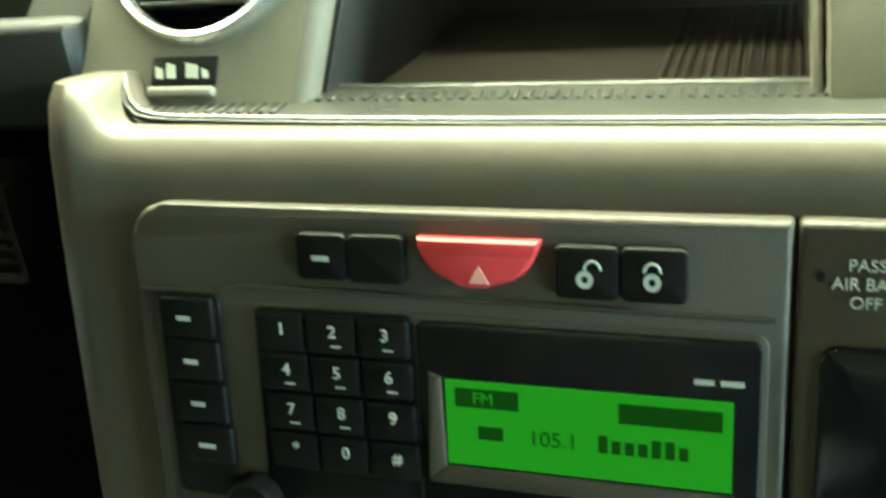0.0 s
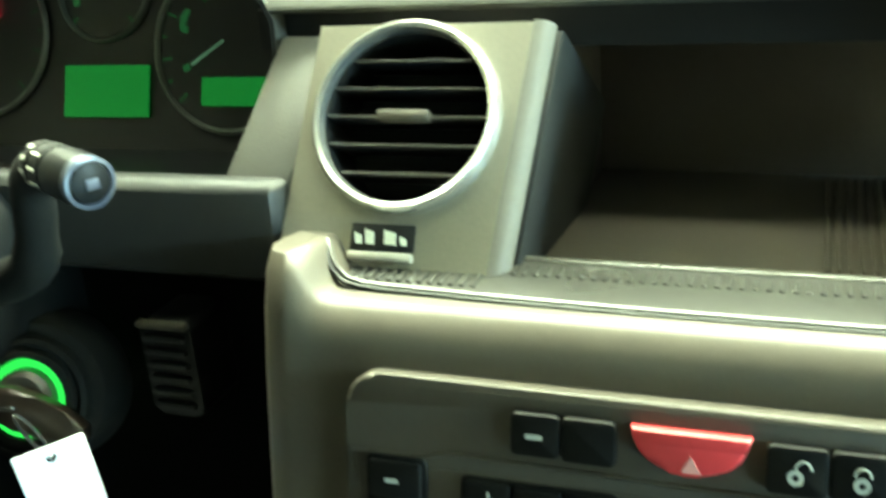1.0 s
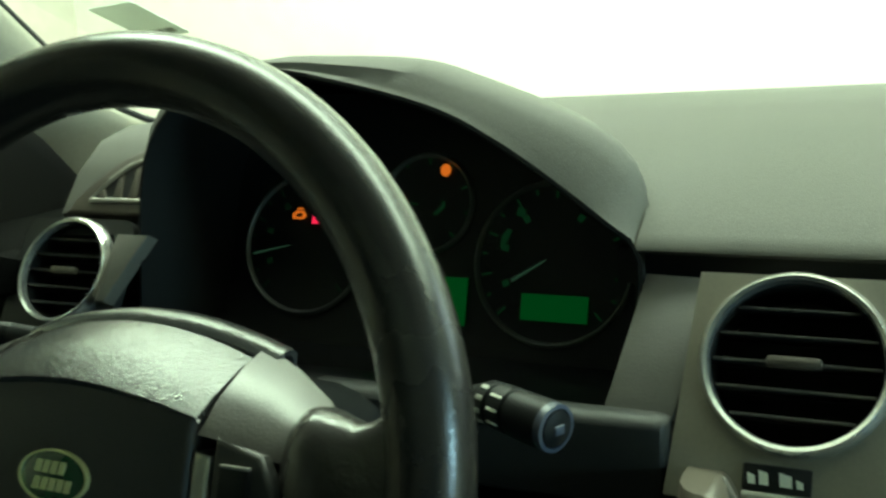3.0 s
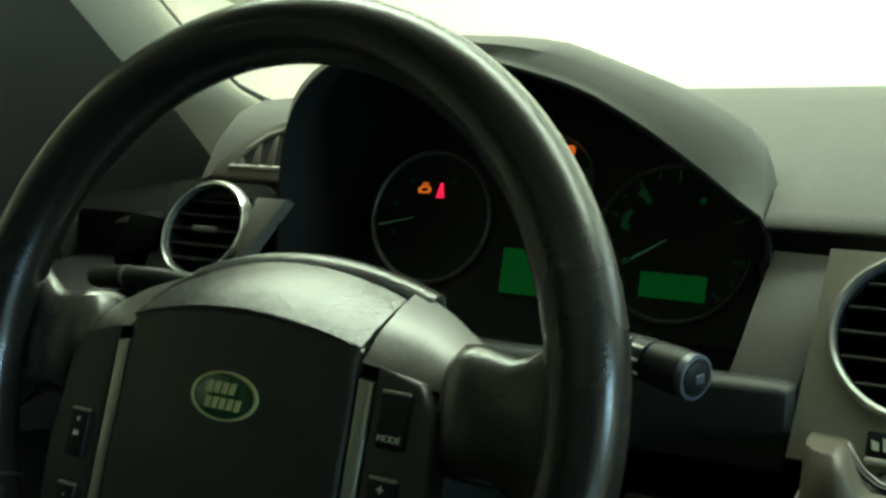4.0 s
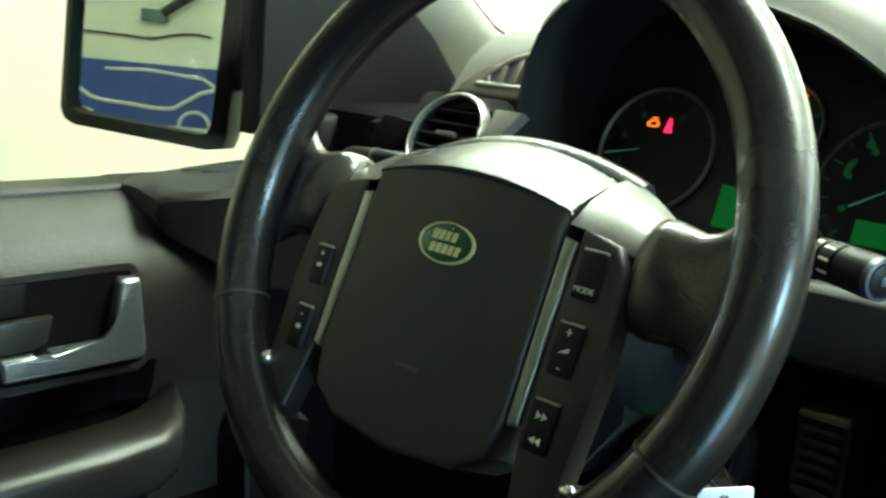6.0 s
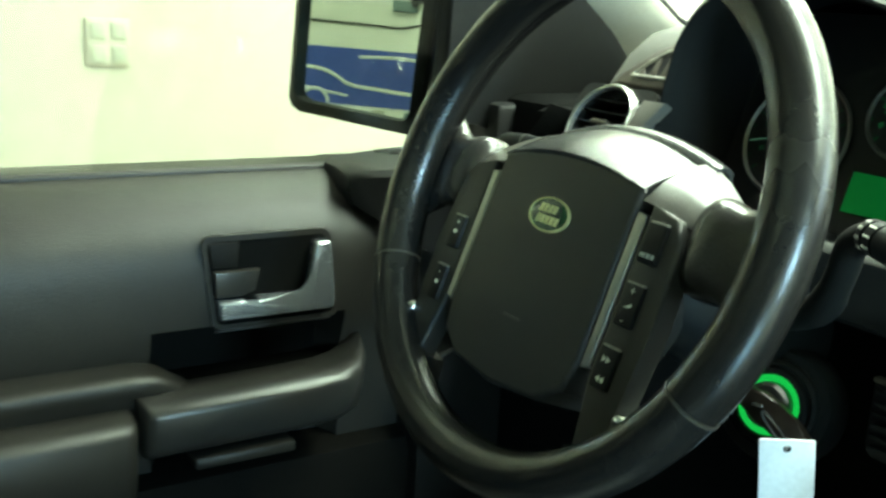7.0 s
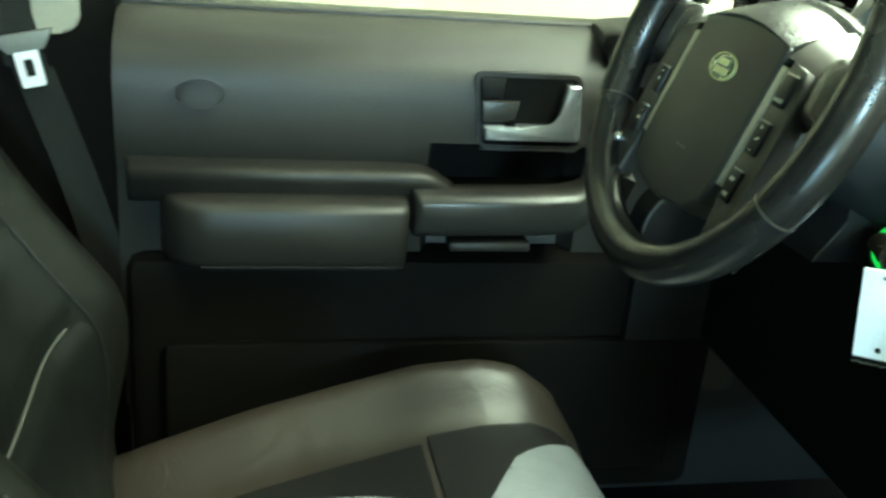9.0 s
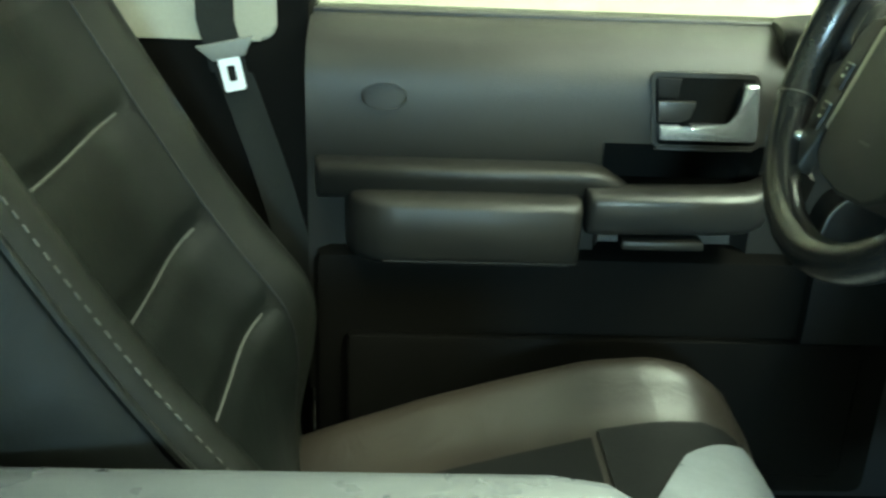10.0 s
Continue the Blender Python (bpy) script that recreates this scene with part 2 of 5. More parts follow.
def part(name, bm, mat, parent, label="", sharp=38):
    """One mesh, given in world places, under a thing or a part."""
    ob = new(name, finish(bm, name, mat, sharp))
    ob.parent = parent
    if parent.parent is None:
        ob.matrix_parent_inverse = parent.matrix_basis.inverted()
    return tagged(ob, label)


def single(name, bm, mat, label, category, group="", kind="", sharp=38):
    return tagged(new(name, finish(bm, name, mat, sharp)), label, category, group, kind)


def box(x0, x1, y0, y1, z0, z1, bevel=0.002, m=None, seg=2):
    bm = bmesh.new()
    bmesh.ops.create_cube(bm, size=1.0)
    bmesh.ops.scale(bm, vec=(x1 - x0, y1 - y0, z1 - z0), verts=bm.verts)
    bmesh.ops.translate(bm, vec=((x0 + x1) / 2, (y0 + y1) / 2, (z0 + z1) / 2), verts=bm.verts)
    if bevel:
        bmesh.ops.bevel(bm, geom=bm.edges[:], offset=bevel, segments=seg, affect="EDGES", profile=0.5)
    if m is not None:
        bm.transform(m)
    return bm


def prism(pts, z0, z1, m=None, bevel=0.0015, seg=2):
    """A flat outline drawn out from z0 to z1, its front edge (z1) rounded."""
    bm = bmesh.new()
    low = [bm.verts.new((x, y, z0)) for x, y in pts]
    top = [bm.verts.new((x, y, z1)) for x, y in pts]
    n = len(pts)
    bm.faces.new(low[::-1])
    face = bm.faces.new(top)
    for i in range(n):
        bm.faces.new((low[i], low[(i + 1) % n], top[(i + 1) % n], top[i]))
    if bevel:
        edges = list(face.edges)
        bmesh.ops.bevel(bm, geom=edges, offset=bevel, segments=seg, affect="EDGES", profile=0.5)
    if m is not None:
        bm.transform(m)
    return bm


def rounded(x0, x1, y0, y1, r, n=5):
    """A rectangle's outline with round corners, counter-clockwise."""
    out = []
    for cx, cy, a in ((x1 - r, y1 - r, 0), (x0 + r, y1 - r, 90), (x0 + r, y0 + r, 180), (x1 - r, y0 + r, 270)):
        out += [(cx + r * math.cos(radians(a + 90 * k / n)), cy + r * math.sin(radians(a + 90 * k / n))) for k in range(n + 1)]
    return out


def ring_plate(outer, inner, z0, z1, m=None):
    """A plate with a hole; both outlines have the same count of points."""
    bm = bmesh.new()
    n = len(outer)
    v = [[bm.verts.new((x, y, z)) for x, y in pts] for pts, z in ((outer, z0), (outer, z1), (inner, z1), (inner, z0))]
    for a, b in ((0, 1), (1, 2), (2, 3), (3, 0)):
        for i in range(n):
            bm.faces.new((v[a][i], v[a][(i + 1) % n], v[b][(i + 1) % n], v[b][i]))
    if m is not None:
        bm.transform(m)
    return bm


def ellipse(cx, cy, rx, ry, n=40):
    return [(cx + rx * math.cos(2 * math.pi * k / n), cy + ry * math.sin(2 * math.pi * k / n)) for k in range(n)]


def lathe(profile, m=None, n=48, closed=False):
    """Turns (radius, height) pairs round the z axis."""
    bm = bmesh.new()
    rings = []
    for r, z in profile:
        if r < 1e-6:
            rings.append([bm.verts.new((0, 0, z))])
        else:
            rings.append([bm.verts.new((r * math.cos(2 * math.pi * k / n), r * math.sin(2 * math.pi * k / n), z)) for k in range(n)])
    pairs = list(zip(rings, rings[1:])) + ([(rings[-1], rings[0])] if closed else [])
    for a, b in pairs:
        for k in range(n):
            q = [a[k % len(a)], a[(k + 1) % len(a)], b[(k + 1) % len(b)], b[k % len(b)]]
            q = list(dict.fromkeys(q))
            if len(q) > 2:
                bm.faces.new(q)
    if m is not None:
        bm.transform(m)
    return bm


def loft(sections, closed=True, caps=True, m=None):
    """Joins outlines of equal count, one after the other."""
    bm = bmesh.new()
    rows = [[bm.verts.new(p) for p in s] for s in sections]
    n = len(rows[0])
    for a, b in zip(rows, rows[1:]):
        for k in range(n if closed else n - 1):
            bm.faces.new((a[k], a[(k + 1) % n], b[(k + 1) % n], b[k]))
    if caps and closed:
        bm.faces.new(rows[0][::-1])
        bm.faces.new(rows[-1])
    if m is not None:
        bm.transform(m)
    return bm


def tube(points, radius, n=10, squash=1.0, m=None):
    """A round bar along points; radius may be a list."""
    pts = [Vector(p) for p in points]
    out = []
    up = Vector((0.0137, 0.0211, 1)).normalized()
    for i, p in enumerate(pts):
        way = (pts[min(i + 1, len(pts) - 1)] - pts[max(i - 1, 0)]).normalized()
        side = way.cross(up)
        if side.length < 0.05:
            side = way.cross(Vector((0, 1, 0.01)))
        side.normalize()
        over = side.cross(way)
        r = radius[i] if isinstance(radius, (list, tuple)) else radius
        out.append([p + side * (r * math.cos(2 * math.pi * k / n)) + over * (r * squash * math.sin(2 * math.pi * k / n)) for k in range(n)])
    return loft(out, m=m)


def sheet(points, thick=0.003, m=None):
    """A grid of points as a sheet with thickness along its normals."""
    bm = bmesh.new()
    rows = [[bm.verts.new(p) for p in r] for r in points]
    for a, b in zip(rows, rows[1:]):
        for k in range(len(a) - 1):
            bm.faces.new((a[k], a[k + 1], b[k + 1], b[k]))
    bmesh.ops.recalc_face_normals(bm, faces=bm.faces)
    bmesh.ops.solidify(bm, geom=bm.faces[:], thickness=thick)
    if m is not None:
        bm.transform(m)
    return bm


def frame_on(origin, right, up):
    """A matrix whose x is right, y is up and z points out of the surface."""
    r = Vector(right).normalized()
    u = Vector(up)
    u = (u - r * u.dot(r)).normalized()
    n = r.cross(u)
    m = Matrix((r, u, n)).transposed().to_4x4()
    m.translation = origin
    return m


def words(name, text, size, m, mat, parent, label="", depth=0.0003, bold=0.0):
    """Raised lettering in the built-in font, centred."""
    cu = bpy.data.curves.new(name, "FONT")
    cu.body, cu.size, cu.align_x, cu.align_y, cu.extrude, cu.offset = text, size, "CENTER", "CENTER", depth, bold
    tmp = new(name, cu)
    me = bpy.data.meshes.new_from_object(tmp.evaluated_get(bpy.context.evaluated_depsgraph_get()))
    bpy.data.objects.remove(tmp)
    bpy.data.curves.remove(cu)
    me.transform(m)
    me.materials.clear()
    me.materials.append(mat)
    ob = new(name, me)
    ob.parent = parent
    if parent.parent is None:
        ob.matrix_parent_inverse = parent.matrix_basis.inverted()
    return tagged(ob, label)


def spline(pts, n):
    """n points along a smooth curve through pts."""
    p = [Vector(q) for q in pts]
    d = [0.0]
    for a, b in zip(p, p[1:]):
        d.append(d[-1] + (b - a).length)
    out = []
    for s in np.linspace(0, d[-1], n):
        i = min(max(k for k in range(len(d)) if d[k] <= s + 1e-9), len(p) - 2)
        t = (s - d[i]) / (d[i + 1] - d[i])
        p0, p1, p2, p3 = p[max(i - 1, 0)], p[i], p[i + 1], p[min(i + 2, len(p) - 1)]
        out.append(0.5 * (2 * p1 + (p2 - p0) * t + (2 * p0 - 5 * p1 + 4 * p2 - p3) * t * t + (3 * p1 - p0 - 3 * p2 + p3) * t ** 3))
    return out

# ---- the workshop round the car ----
def room():
    z0, z1 = -0.62, 2.6
    x0, x1, y0, y1 = -2.6, 4.4, -3.6, 2.7
    tagged(single("floor", box(x0 - 0.1, x1 + 0.1, y0 - 0.1, y1 + 0.1, z0 - 0.1, z0, 0), M_CONCRETE, "grey concrete workshop floor", "floor", kind="structure"))
    single("ceiling", box(x0 - 0.1, x1 + 0.1, y0 - 0.1, y1 + 0.1, z1, z1 + 0.1, 0), M_WALL, "white workshop ceiling", "ceiling", kind="structure")
    single("wall_west", box(x0 - 0.1, x0, y0, y1, z0, z1, 0), M_WALLDIM, "plain cream workshop wall, weaker light put into its darker colour", "wall", kind="structure")
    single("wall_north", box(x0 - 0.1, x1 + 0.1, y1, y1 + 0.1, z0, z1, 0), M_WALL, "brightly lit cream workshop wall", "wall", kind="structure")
    single("wall_east", box(x1, x1 + 0.1, y0, y1, z0, z1, 0), M_WALL, "cream painted workshop wall", "wall", kind="structure")
    south = single("wall_south", box(x0 - 0.1, x1 + 0.1, y0 - 0.1, y0, z0, z1, 0), M_WALL, "cream wall with a blue painted band and white car outlines", "wall", kind="structure")
    part("blue_band", box(x0, x1, y0, y0 + 0.006, 0.455, 0.74, 0), M_BLUE, south, "blue painted band")
    def stroke(points, r, label="white painted car outline"):
        part("painted_line", tube([(x, y0 + 0.008, z) for x, z in points], r, 6), M_MARK, south, label)
    roofline = [(-2.58, 0.655), (-2.25, 0.645), (-1.75, 0.640), (-1.55, 0.615), (-1.45, 0.560), (-1.30, 0.545), (-1.10, 0.535), (-1.02, 0.580), (-0.90, 0.640), (-0.60, 0.650), (-0.30, 0.630)]
    stroke([(p.x, p.y) for p in spline([(x, z, 0) for x, z in roofline], 44)], 0.010)
    stroke([(-2.58, 0.545), (-2.10, 0.540), (-1.70, 0.535), (-1.45, 0.50)], 0.007)
    stroke([(-1.40, 0.70), (-1.20, 0.71), (-0.95, 0.69), (-0.80, 0.60)], 0.008)
    for x, r in ((-2.28, 0.075), (-1.62, 0.070), (-0.98, 0.072)):
        stroke([(x + r * math.cos(q), 0.458 + r * math.sin(q)) for q in np.linspace(0, math.pi, 14)], 0.009, "white painted wheel arch")
    for k in range(11):
        x = -2.54 + 0.17 * k
        lean = 0.03 * (1 if k % 3 else -1)
        part("letter_bar", prism([(x, 0.355), (x + 0.085 - 0.02 * (k % 2), 0.355), (x + 0.085 - 0.02 * (k % 2) + lean, 0.440), (x + lean, 0.440)], 0.0, 0.006, Matrix(((1, 0, 0, 0), (0, 0, 1, y0), (0, 1, 0, 0), (0, 0, 0, 1))), 0), M_SERVICE if k % 4 == 0 else M_SOCKET, south, "grey painted lettering")
    part("service_box", box(-1.24, -1.12, y0, y0 + 0.07, 0.935, 0.99, 0.008), M_SERVICE, south, "grey-green service box")
    part("swing_arm", tube([(-1.14, y0 + 0.08, 0.975), (-0.92, y0 + 0.10, 1.13)], 0.022, 8), M_DARK, south, "dark swing arm")
    part("hanging_cable", tube(spline([(-2.56, y0 + 0.02, 0.885), (-1.9, y0 + 0.02, 0.870), (-1.30, y0 + 0.02, 0.86), (-1.20, y0 + 0.02, 0.855), (-1.10, y0 + 0.02, 0.88), (-1.0, y0 + 0.02, 0.895), (-0.92, y0 + 0.02, 0.885)], 26), 0.006, 6), M_SHOULDER, south, "grey hanging cable")


room()


OUTLET = (0.367, 0.664)


def outlet():
    """Wall socket plate seen through the driver's window."""
    y, z = OUTLET
    o = thing("wall_outlet", (-2.6, y, z - 0.08), "white double wall outlet on the cream wall", "outlet")
    part("cover_plate", box(-2.6, -2.585, y - 0.065, y + 0.065, z - 0.07, z + 0.07, 0.006), M_WALLDIM, o)
    for dz in (-0.035, 0.035):
        for dy in (-0.03, 0.03):
            part("socket_face", box(-2.586, -2.578, y + dy - 0.022, y + dy + 0.022, z + dz - 0.026, z + dz + 0.026, 0.004), M_SOCKET, o, "grey socket face")


outlet()


def wall_sign():
    """Dark sign in a pale rounded frame over a strip for its shadow line, and a small box below it."""
    m = frame_on((-2.6, 0, 0), (0, 1, 0), (0, 0, 1))
    s = thing("wall_sign", (-2.6, -0.66, 0.58), "dark grey sign with pale rounded frame on the cream wall", "sign")
    part("board", prism(rounded(-0.94, -0.394, 0.596, 0.80, 0.014, 4), 0.0, 0.010, m, 0.002), M_SIGN, s, "dark grey board")
    part("frame", ring_plate(rounded(-0.957, -0.377, 0.580, 0.817, 0.026, 6), rounded(-0.942, -0.392, 0.594, 0.802, 0.014, 6), 0.0, 0.016, m), M_MARK, s, "pale rounded frame")
    for z in (0.630, 0.705):
        for k in range(4):
            y = -0.555 - 0.105 * k
            part("sign_bar", prism(rounded(y, y + 0.085, z, z + 0.034, 0.008, 4), 0.010, 0.0125, m, 0), M_LEGEND, s, "pale bar")
    # Thin strip built in place of the shadow line that the frame casts.
    b = thing("frame_shadow_strip", (-2.6, -0.65, 0.53), "thin cream strip standing in for the shadow line below the sign", "ledge")
    part("strip", box(-2.6, -2.574, -0.98, -0.343, 0.538, 0.548, 0.003), M_WALLDIM, b)
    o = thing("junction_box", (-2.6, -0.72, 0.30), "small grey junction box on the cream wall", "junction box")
    part("cover", prism(rounded(-0.80, -0.648, 0.31, 0.428, 0.02, 5), 0.0, 0.03, m, 0.006, 3), M_WALLDIM, o, "dull cream cover")
    for z in (0.335, 0.365, 0.395):
        part("label_bar", box(-2.571, -2.5685, -0.70, -0.662, z, z + 0.012, 0.0005), M_SOCKET, o, "grey label bar")


wall_sign()


# ---- the car's shell ----
def shell():
    single("car_floor", box(-0.46, 1.28, -2.1, 1.0, -0.06, 0.0, 0.004), M_CARPET, "black carpeted car floor", "floor", kind="structure")
    # The sunroof is unseen; its opening is placed to let light fall from above.
    single("car_roof", ring_plate(rounded(-0.46, 1.28, -2.1, 0.08, 0.02, 6), rounded(-0.20, 0.46, -1.06, -0.40, 0.05, 6), 1.22, 1.26), M_BEIGE, "beige fabric car headlining, unseen, with an opening added for top light", "ceiling", kind="structure")
    sunroof = single("sunroof_glass", prism(rounded(-0.22, 0.48, -1.08, -0.38, 0.05, 6), 1.262, 1.268, None, 0), M_SIDEGLASS, "unseen tinted sunroof pane over the opening added for top light", "window", kind="structure")
    sunroof.visible_shadow = False
    single("bulkhead", box(-0.52, 1.28, 0.95, 1.0, -0.06, 0.80, 0.004), M_BLACK, "black bulkhead under the windscreen", "wall", kind="structure")
    single("car_rear", box(-0.46, 1.28, -2.14, -2.1, 0.0, 1.2, 0.004), M_BLACK, "dark trim at the rear of the cabin", "wall", kind="structure")
    screen = [[(x, y, z) for x in (-0.56, 1.27)] for y, z in ((0.97, 0.79), (0.5, 0.99), (0.06, 1.21))]
    glass = single("windscreen", sheet(screen, 0.005), M_GLASS, "clear windscreen above the dashboard", "windscreen", kind="structure")
    glass.visible_shadow = False
    single("passenger_sill", box(1.20, 1.28, -0.758, 0.9, -0.06, 0.05, 0.01), M_DOORDARK, "dark sill under the open passenger door", "sill", kind="structure")
    for name, x0, x1, y1 in (("passenger", 1.20, 1.28, -0.76), ("driver", -0.52, -0.44, -0.80)):
        single("cabin_wall_" + name, box(x0, x1, -2.1, y1, 0.0, 0.70, 0.01), M_DOORDARK, "dark trim below the rear side windows", "wall", kind="structure")
        single("window_header_" + name, box(x0, x1, -2.1, y1, 1.15, 1.22, 0.01), M_DOORDARK, "dark trim over the rear side windows", "wall", kind="structure")
        for y in ((-0.90, y1), (-1.30, -1.20), (-2.1, -1.98)) if name == "passenger" else ((-1.30, -1.20), (-2.1, -1.98)):
            single("side_pillar_" + name, box(x0, x1, y[0], y[1], 0.702, 1.148, 0.01), M_DOORDARK, "dark pillar between the side windows", "pillar", kind="structure")
        pane = single("rear_side_glass_" + name, box((x0 + x1) / 2 - 0.002, (x0 + x1) / 2 + 0.002, -1.99, y1, 0.695, 1.155, 0), M_PRIVACY, "dark tinted rear side window", "window", kind="structure")
        pane.visible_shadow = False
    single("pillar_passenger", box(1.2, 1.28, 0.55, 0.66, 0.06, 1.0, 0.02), M_DOORDARK, "dark front pillar on the passenger side", "pillar", kind="structure")


shell()
single("kick_panel", box(-0.56, -0.405, 0.10, 1.0, -0.06, 0.66, 0.01), M_BLACK, "black kick panel beside the pedals", "panel", kind="structure")


single("dash_end_filler", box(-0.47, -0.40, 0.258, 0.33, 0.60, 0.735, 0.008), M_BLACK, "black filler between door and dashboard", "panel", kind="structure")


def a_pillar():
    """Raked windscreen pillar whose inner face turns from the glass towards the cabin."""
    left = spline([(0, 0.545, 0.70), (0, 0.503, 0.752), (0, 0.450, 0.803), (0, 0.371, 0.862), (0, 0.290, 0.935), (0, 0.02, 1.21)], 18)
    right = spline([(0, 0.78, 0.70), (0, 0.70, 0.785), (0, 0.655, 0.803), (0, 0.590, 0.826), (0, 0.540, 0.858), (0, 0.462, 0.926), (0, 0.395, 0.985), (0, 0.13, 1.21)], 18)
    depth = [(0.0, -0.500), (0.10, -0.482), (0.25, -0.466), (0.45, -0.452), (0.65, -0.443), (0.80, -0.440), (0.90, -0.444), (0.96, -0.454), (1.0, -0.470)]
    secs = []
    for p, q in zip(left, right):
        row = [(x, p.y + (q.y - p.y) * k, p.z + (q.z - p.z) * k) for k, x in depth]
        secs.append(row + [(-0.54, q.y, q.z), (-0.54, p.y, p.z)])
    single("a_pillar", loft(secs), M_BEIGE, "beige fabric windscreen pillar trim", "pillar", kind="structure", sharp=60)
    single("screen_seal", tube([(-0.470, q.y + 0.005, q.z + 0.005) for q in right], 0.0042, 8), M_RUBBER, "black windscreen edge seal beside the pillar", "seal", kind="structure")


a_pillar()


def b_pillar():
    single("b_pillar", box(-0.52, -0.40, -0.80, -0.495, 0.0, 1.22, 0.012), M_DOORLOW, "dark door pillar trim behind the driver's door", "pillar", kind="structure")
    single("b_pillar_upper", prism(rounded(-0.76, -0.535, 0.635, 1.2, 0.02), 0, 0.03, frame_on((-0.4255, 0, 0), (0, 1, 0), (0, 0, 1)), 0.006), M_BEIGE, "beige upper pillar trim", "pillar", kind="structure")


b_pillar()

# ---- the dashboard ----
WX = 0.013  # the steering column's middle


LIP = spline([(-0.150, 0, 0.690), (-0.150, 0, 0.740), (-0.149, 0, 0.790), (-0.140, 0, 0.830), (-0.108, 0, 0.861), (-0.045, 0, 0.873), (0.012, 0, 0.864),
              (0.076, 0, 0.847), (0.114, 0, 0.829), (0.151, 0, 0.806), (0.186, 0, 0.781), (0.203, 0, 0.768), (0.206, 0, 0.745), (0.206, 0, 0.690)], 44)


def lip_y(z):
    return 0.262 + 0.15 * (z - 0.77)


def dashboard():
    d = thing("dashboard", (0.4, 0.5, 0.0), "grey soft-grained dashboard with a raised instrument hood", "dashboard")
    prof = [Vector((0, y, z)) for y, z in ((0.30, 0.760), (0.264, 0.7655), (0.2605, 0.768), (0.2615, 0.7705), (0.27, 0.776), (0.285, 0.784), (0.31, 0.795), (0.34, 0.807), (0.38, 0.820), (0.42, 0.831), (0.46, 0.837), (0.52, 0.836), (0.62, 0.826), (0.96, 0.785))]
    under = [Vector((0, p.y + 0.05, p.z - 0.012)) for p in prof[::-1]]
    def inner_left(y):
        """The pad's edge beside the hood, which it meets further inward the deeper it runs."""
        return float(np.interp(y, (0.30, 0.325, 0.35, 0.39, 0.45, 0.60, 0.96), (0.204, 0.184, 0.164, 0.138, 0.09, 0.0, 0.0)))
    part("top_pad", loft([[(inner_left(p.y) + (1.2 - inner_left(p.y)) * s, p.y, p.z + (0.016 * s if p.y > 0.4 else 0)) for p in prof] + [(0.205 + 0.995 * s, p.y, p.z) for p in under] for s in np.linspace(0, 1, 18) ** 1.5]), M_DASH, d, "grey soft dashboard top")
    # hood: lip, outer skin running back, dark inner tunnel
    def skin(off, y):
        out = []
        for i, p in enumerate(LIP):
            t = (LIP[min(i + 1, len(LIP) - 1)] - LIP[max(i - 1, 0)]).normalized()
            out.append((p.x - t.z * off, y(p.z) if callable(y) else y, p.z + t.x * off))
        return out
    outer = spline([(-0.168, 0, 0.690), (-0.168, 0, 0.740), (-0.167, 0, 0.800), (-0.155, 0, 0.845), (-0.112, 0, 0.874), (-0.050, 0, 0.883), (0.000, 0, 0.882), (0.035, 0, 0.880), (0.062, 0, 0.876),
                    (0.085, 0, 0.868), (0.112, 0, 0.858), (0.145, 0, 0.8455), (0.173, 0, 0.833), (0.192, 0, 0.819), (0.201, 0, 0.804), (0.206, 0, 0.780), (0.208, 0, 0.690)], len(LIP))
    def blend(k, y):
        return [(p.x + (q.x - p.x) * k, y(p.z) if callable(y) else y, p.z + (q.z - p.z) * k) for p, q in zip(LIP, outer)]
    def outer_low(y, drop, right):
        """The hood's skin further back, drawn in on its right as it runs into the pad."""
        out = []
        for q in outer:
            s = min(max((0.16 - q.x) / 0.1, 0), 1)
            out.append((q.x * (right / 0.208) if q.x > 0 else q.x, y, q.z - drop * (q.z - 0.69) / 0.19 * (0.3 + 0.7 * s)))
        return out
    part("instrument_hood", loft([skin(-0.001, lambda z: lip_y(z) + 0.008), skin(0.0, lip_y), skin(0.003, lambda z: lip_y(z) - 0.001), blend(0.3, lambda z: lip_y(z) + 0.004), blend(0.7, 0.283), blend(0.93, 0.294), outer_low(0.306, 0.0, 0.204), outer_low(0.325, 0.001, 0.196), outer_low(0.35, 0.004, 0.184), outer_low(0.39, 0.010, 0.162), outer_low(0.45, 0.020, 0.118), outer_low(0.60, 0.05, 0.01)], closed=False), M_DASH, d, "grey hood over the instruments")
    part("hood_tunnel", loft([skin(0.0030, lambda z: lip_y(z) - 0.0016), skin(0.0008, lambda z: lip_y(z) - 0.0022), skin(-0.0022, lambda z: lip_y(z) + 0.004), skin(-0.004, 0.30), skin(-0.008, 0.395)], closed=False), M_MATTE, d, "black inner wall of the hood")
    prof = spline([(0, 0.31, 0.745), (0, 0.290, 0.760), (0, 0.296, 0.772), (0, 0.335, 0.815), (0, 0.40, 0.832), (0, 0.60, 0.815), (0, 0.96, 0.785)], 20)
    part("outer_pad", sheet([[(x, p.y, p.z - 0.02 * max(0, (-0.28 - x) / 0.17)) for p in prof] for x in np.linspace(-0.262, -0.16, 6)], 0.012), M_DASH, d, "grey dashboard top at the outer end")
    # panels below the instruments
    part("end_cap", box(-0.46, -0.262, 0.28, 0.60, 0.45, 0.745, 0.02), M_TRIMSHADE, d, "black dashboard end")
    back_prof = [(0.42, 0.80), (0.45, 0.832), (0.62, 0.824), (0.96, 0.783), (0.96, 0.765), (0.42, 0.77)]
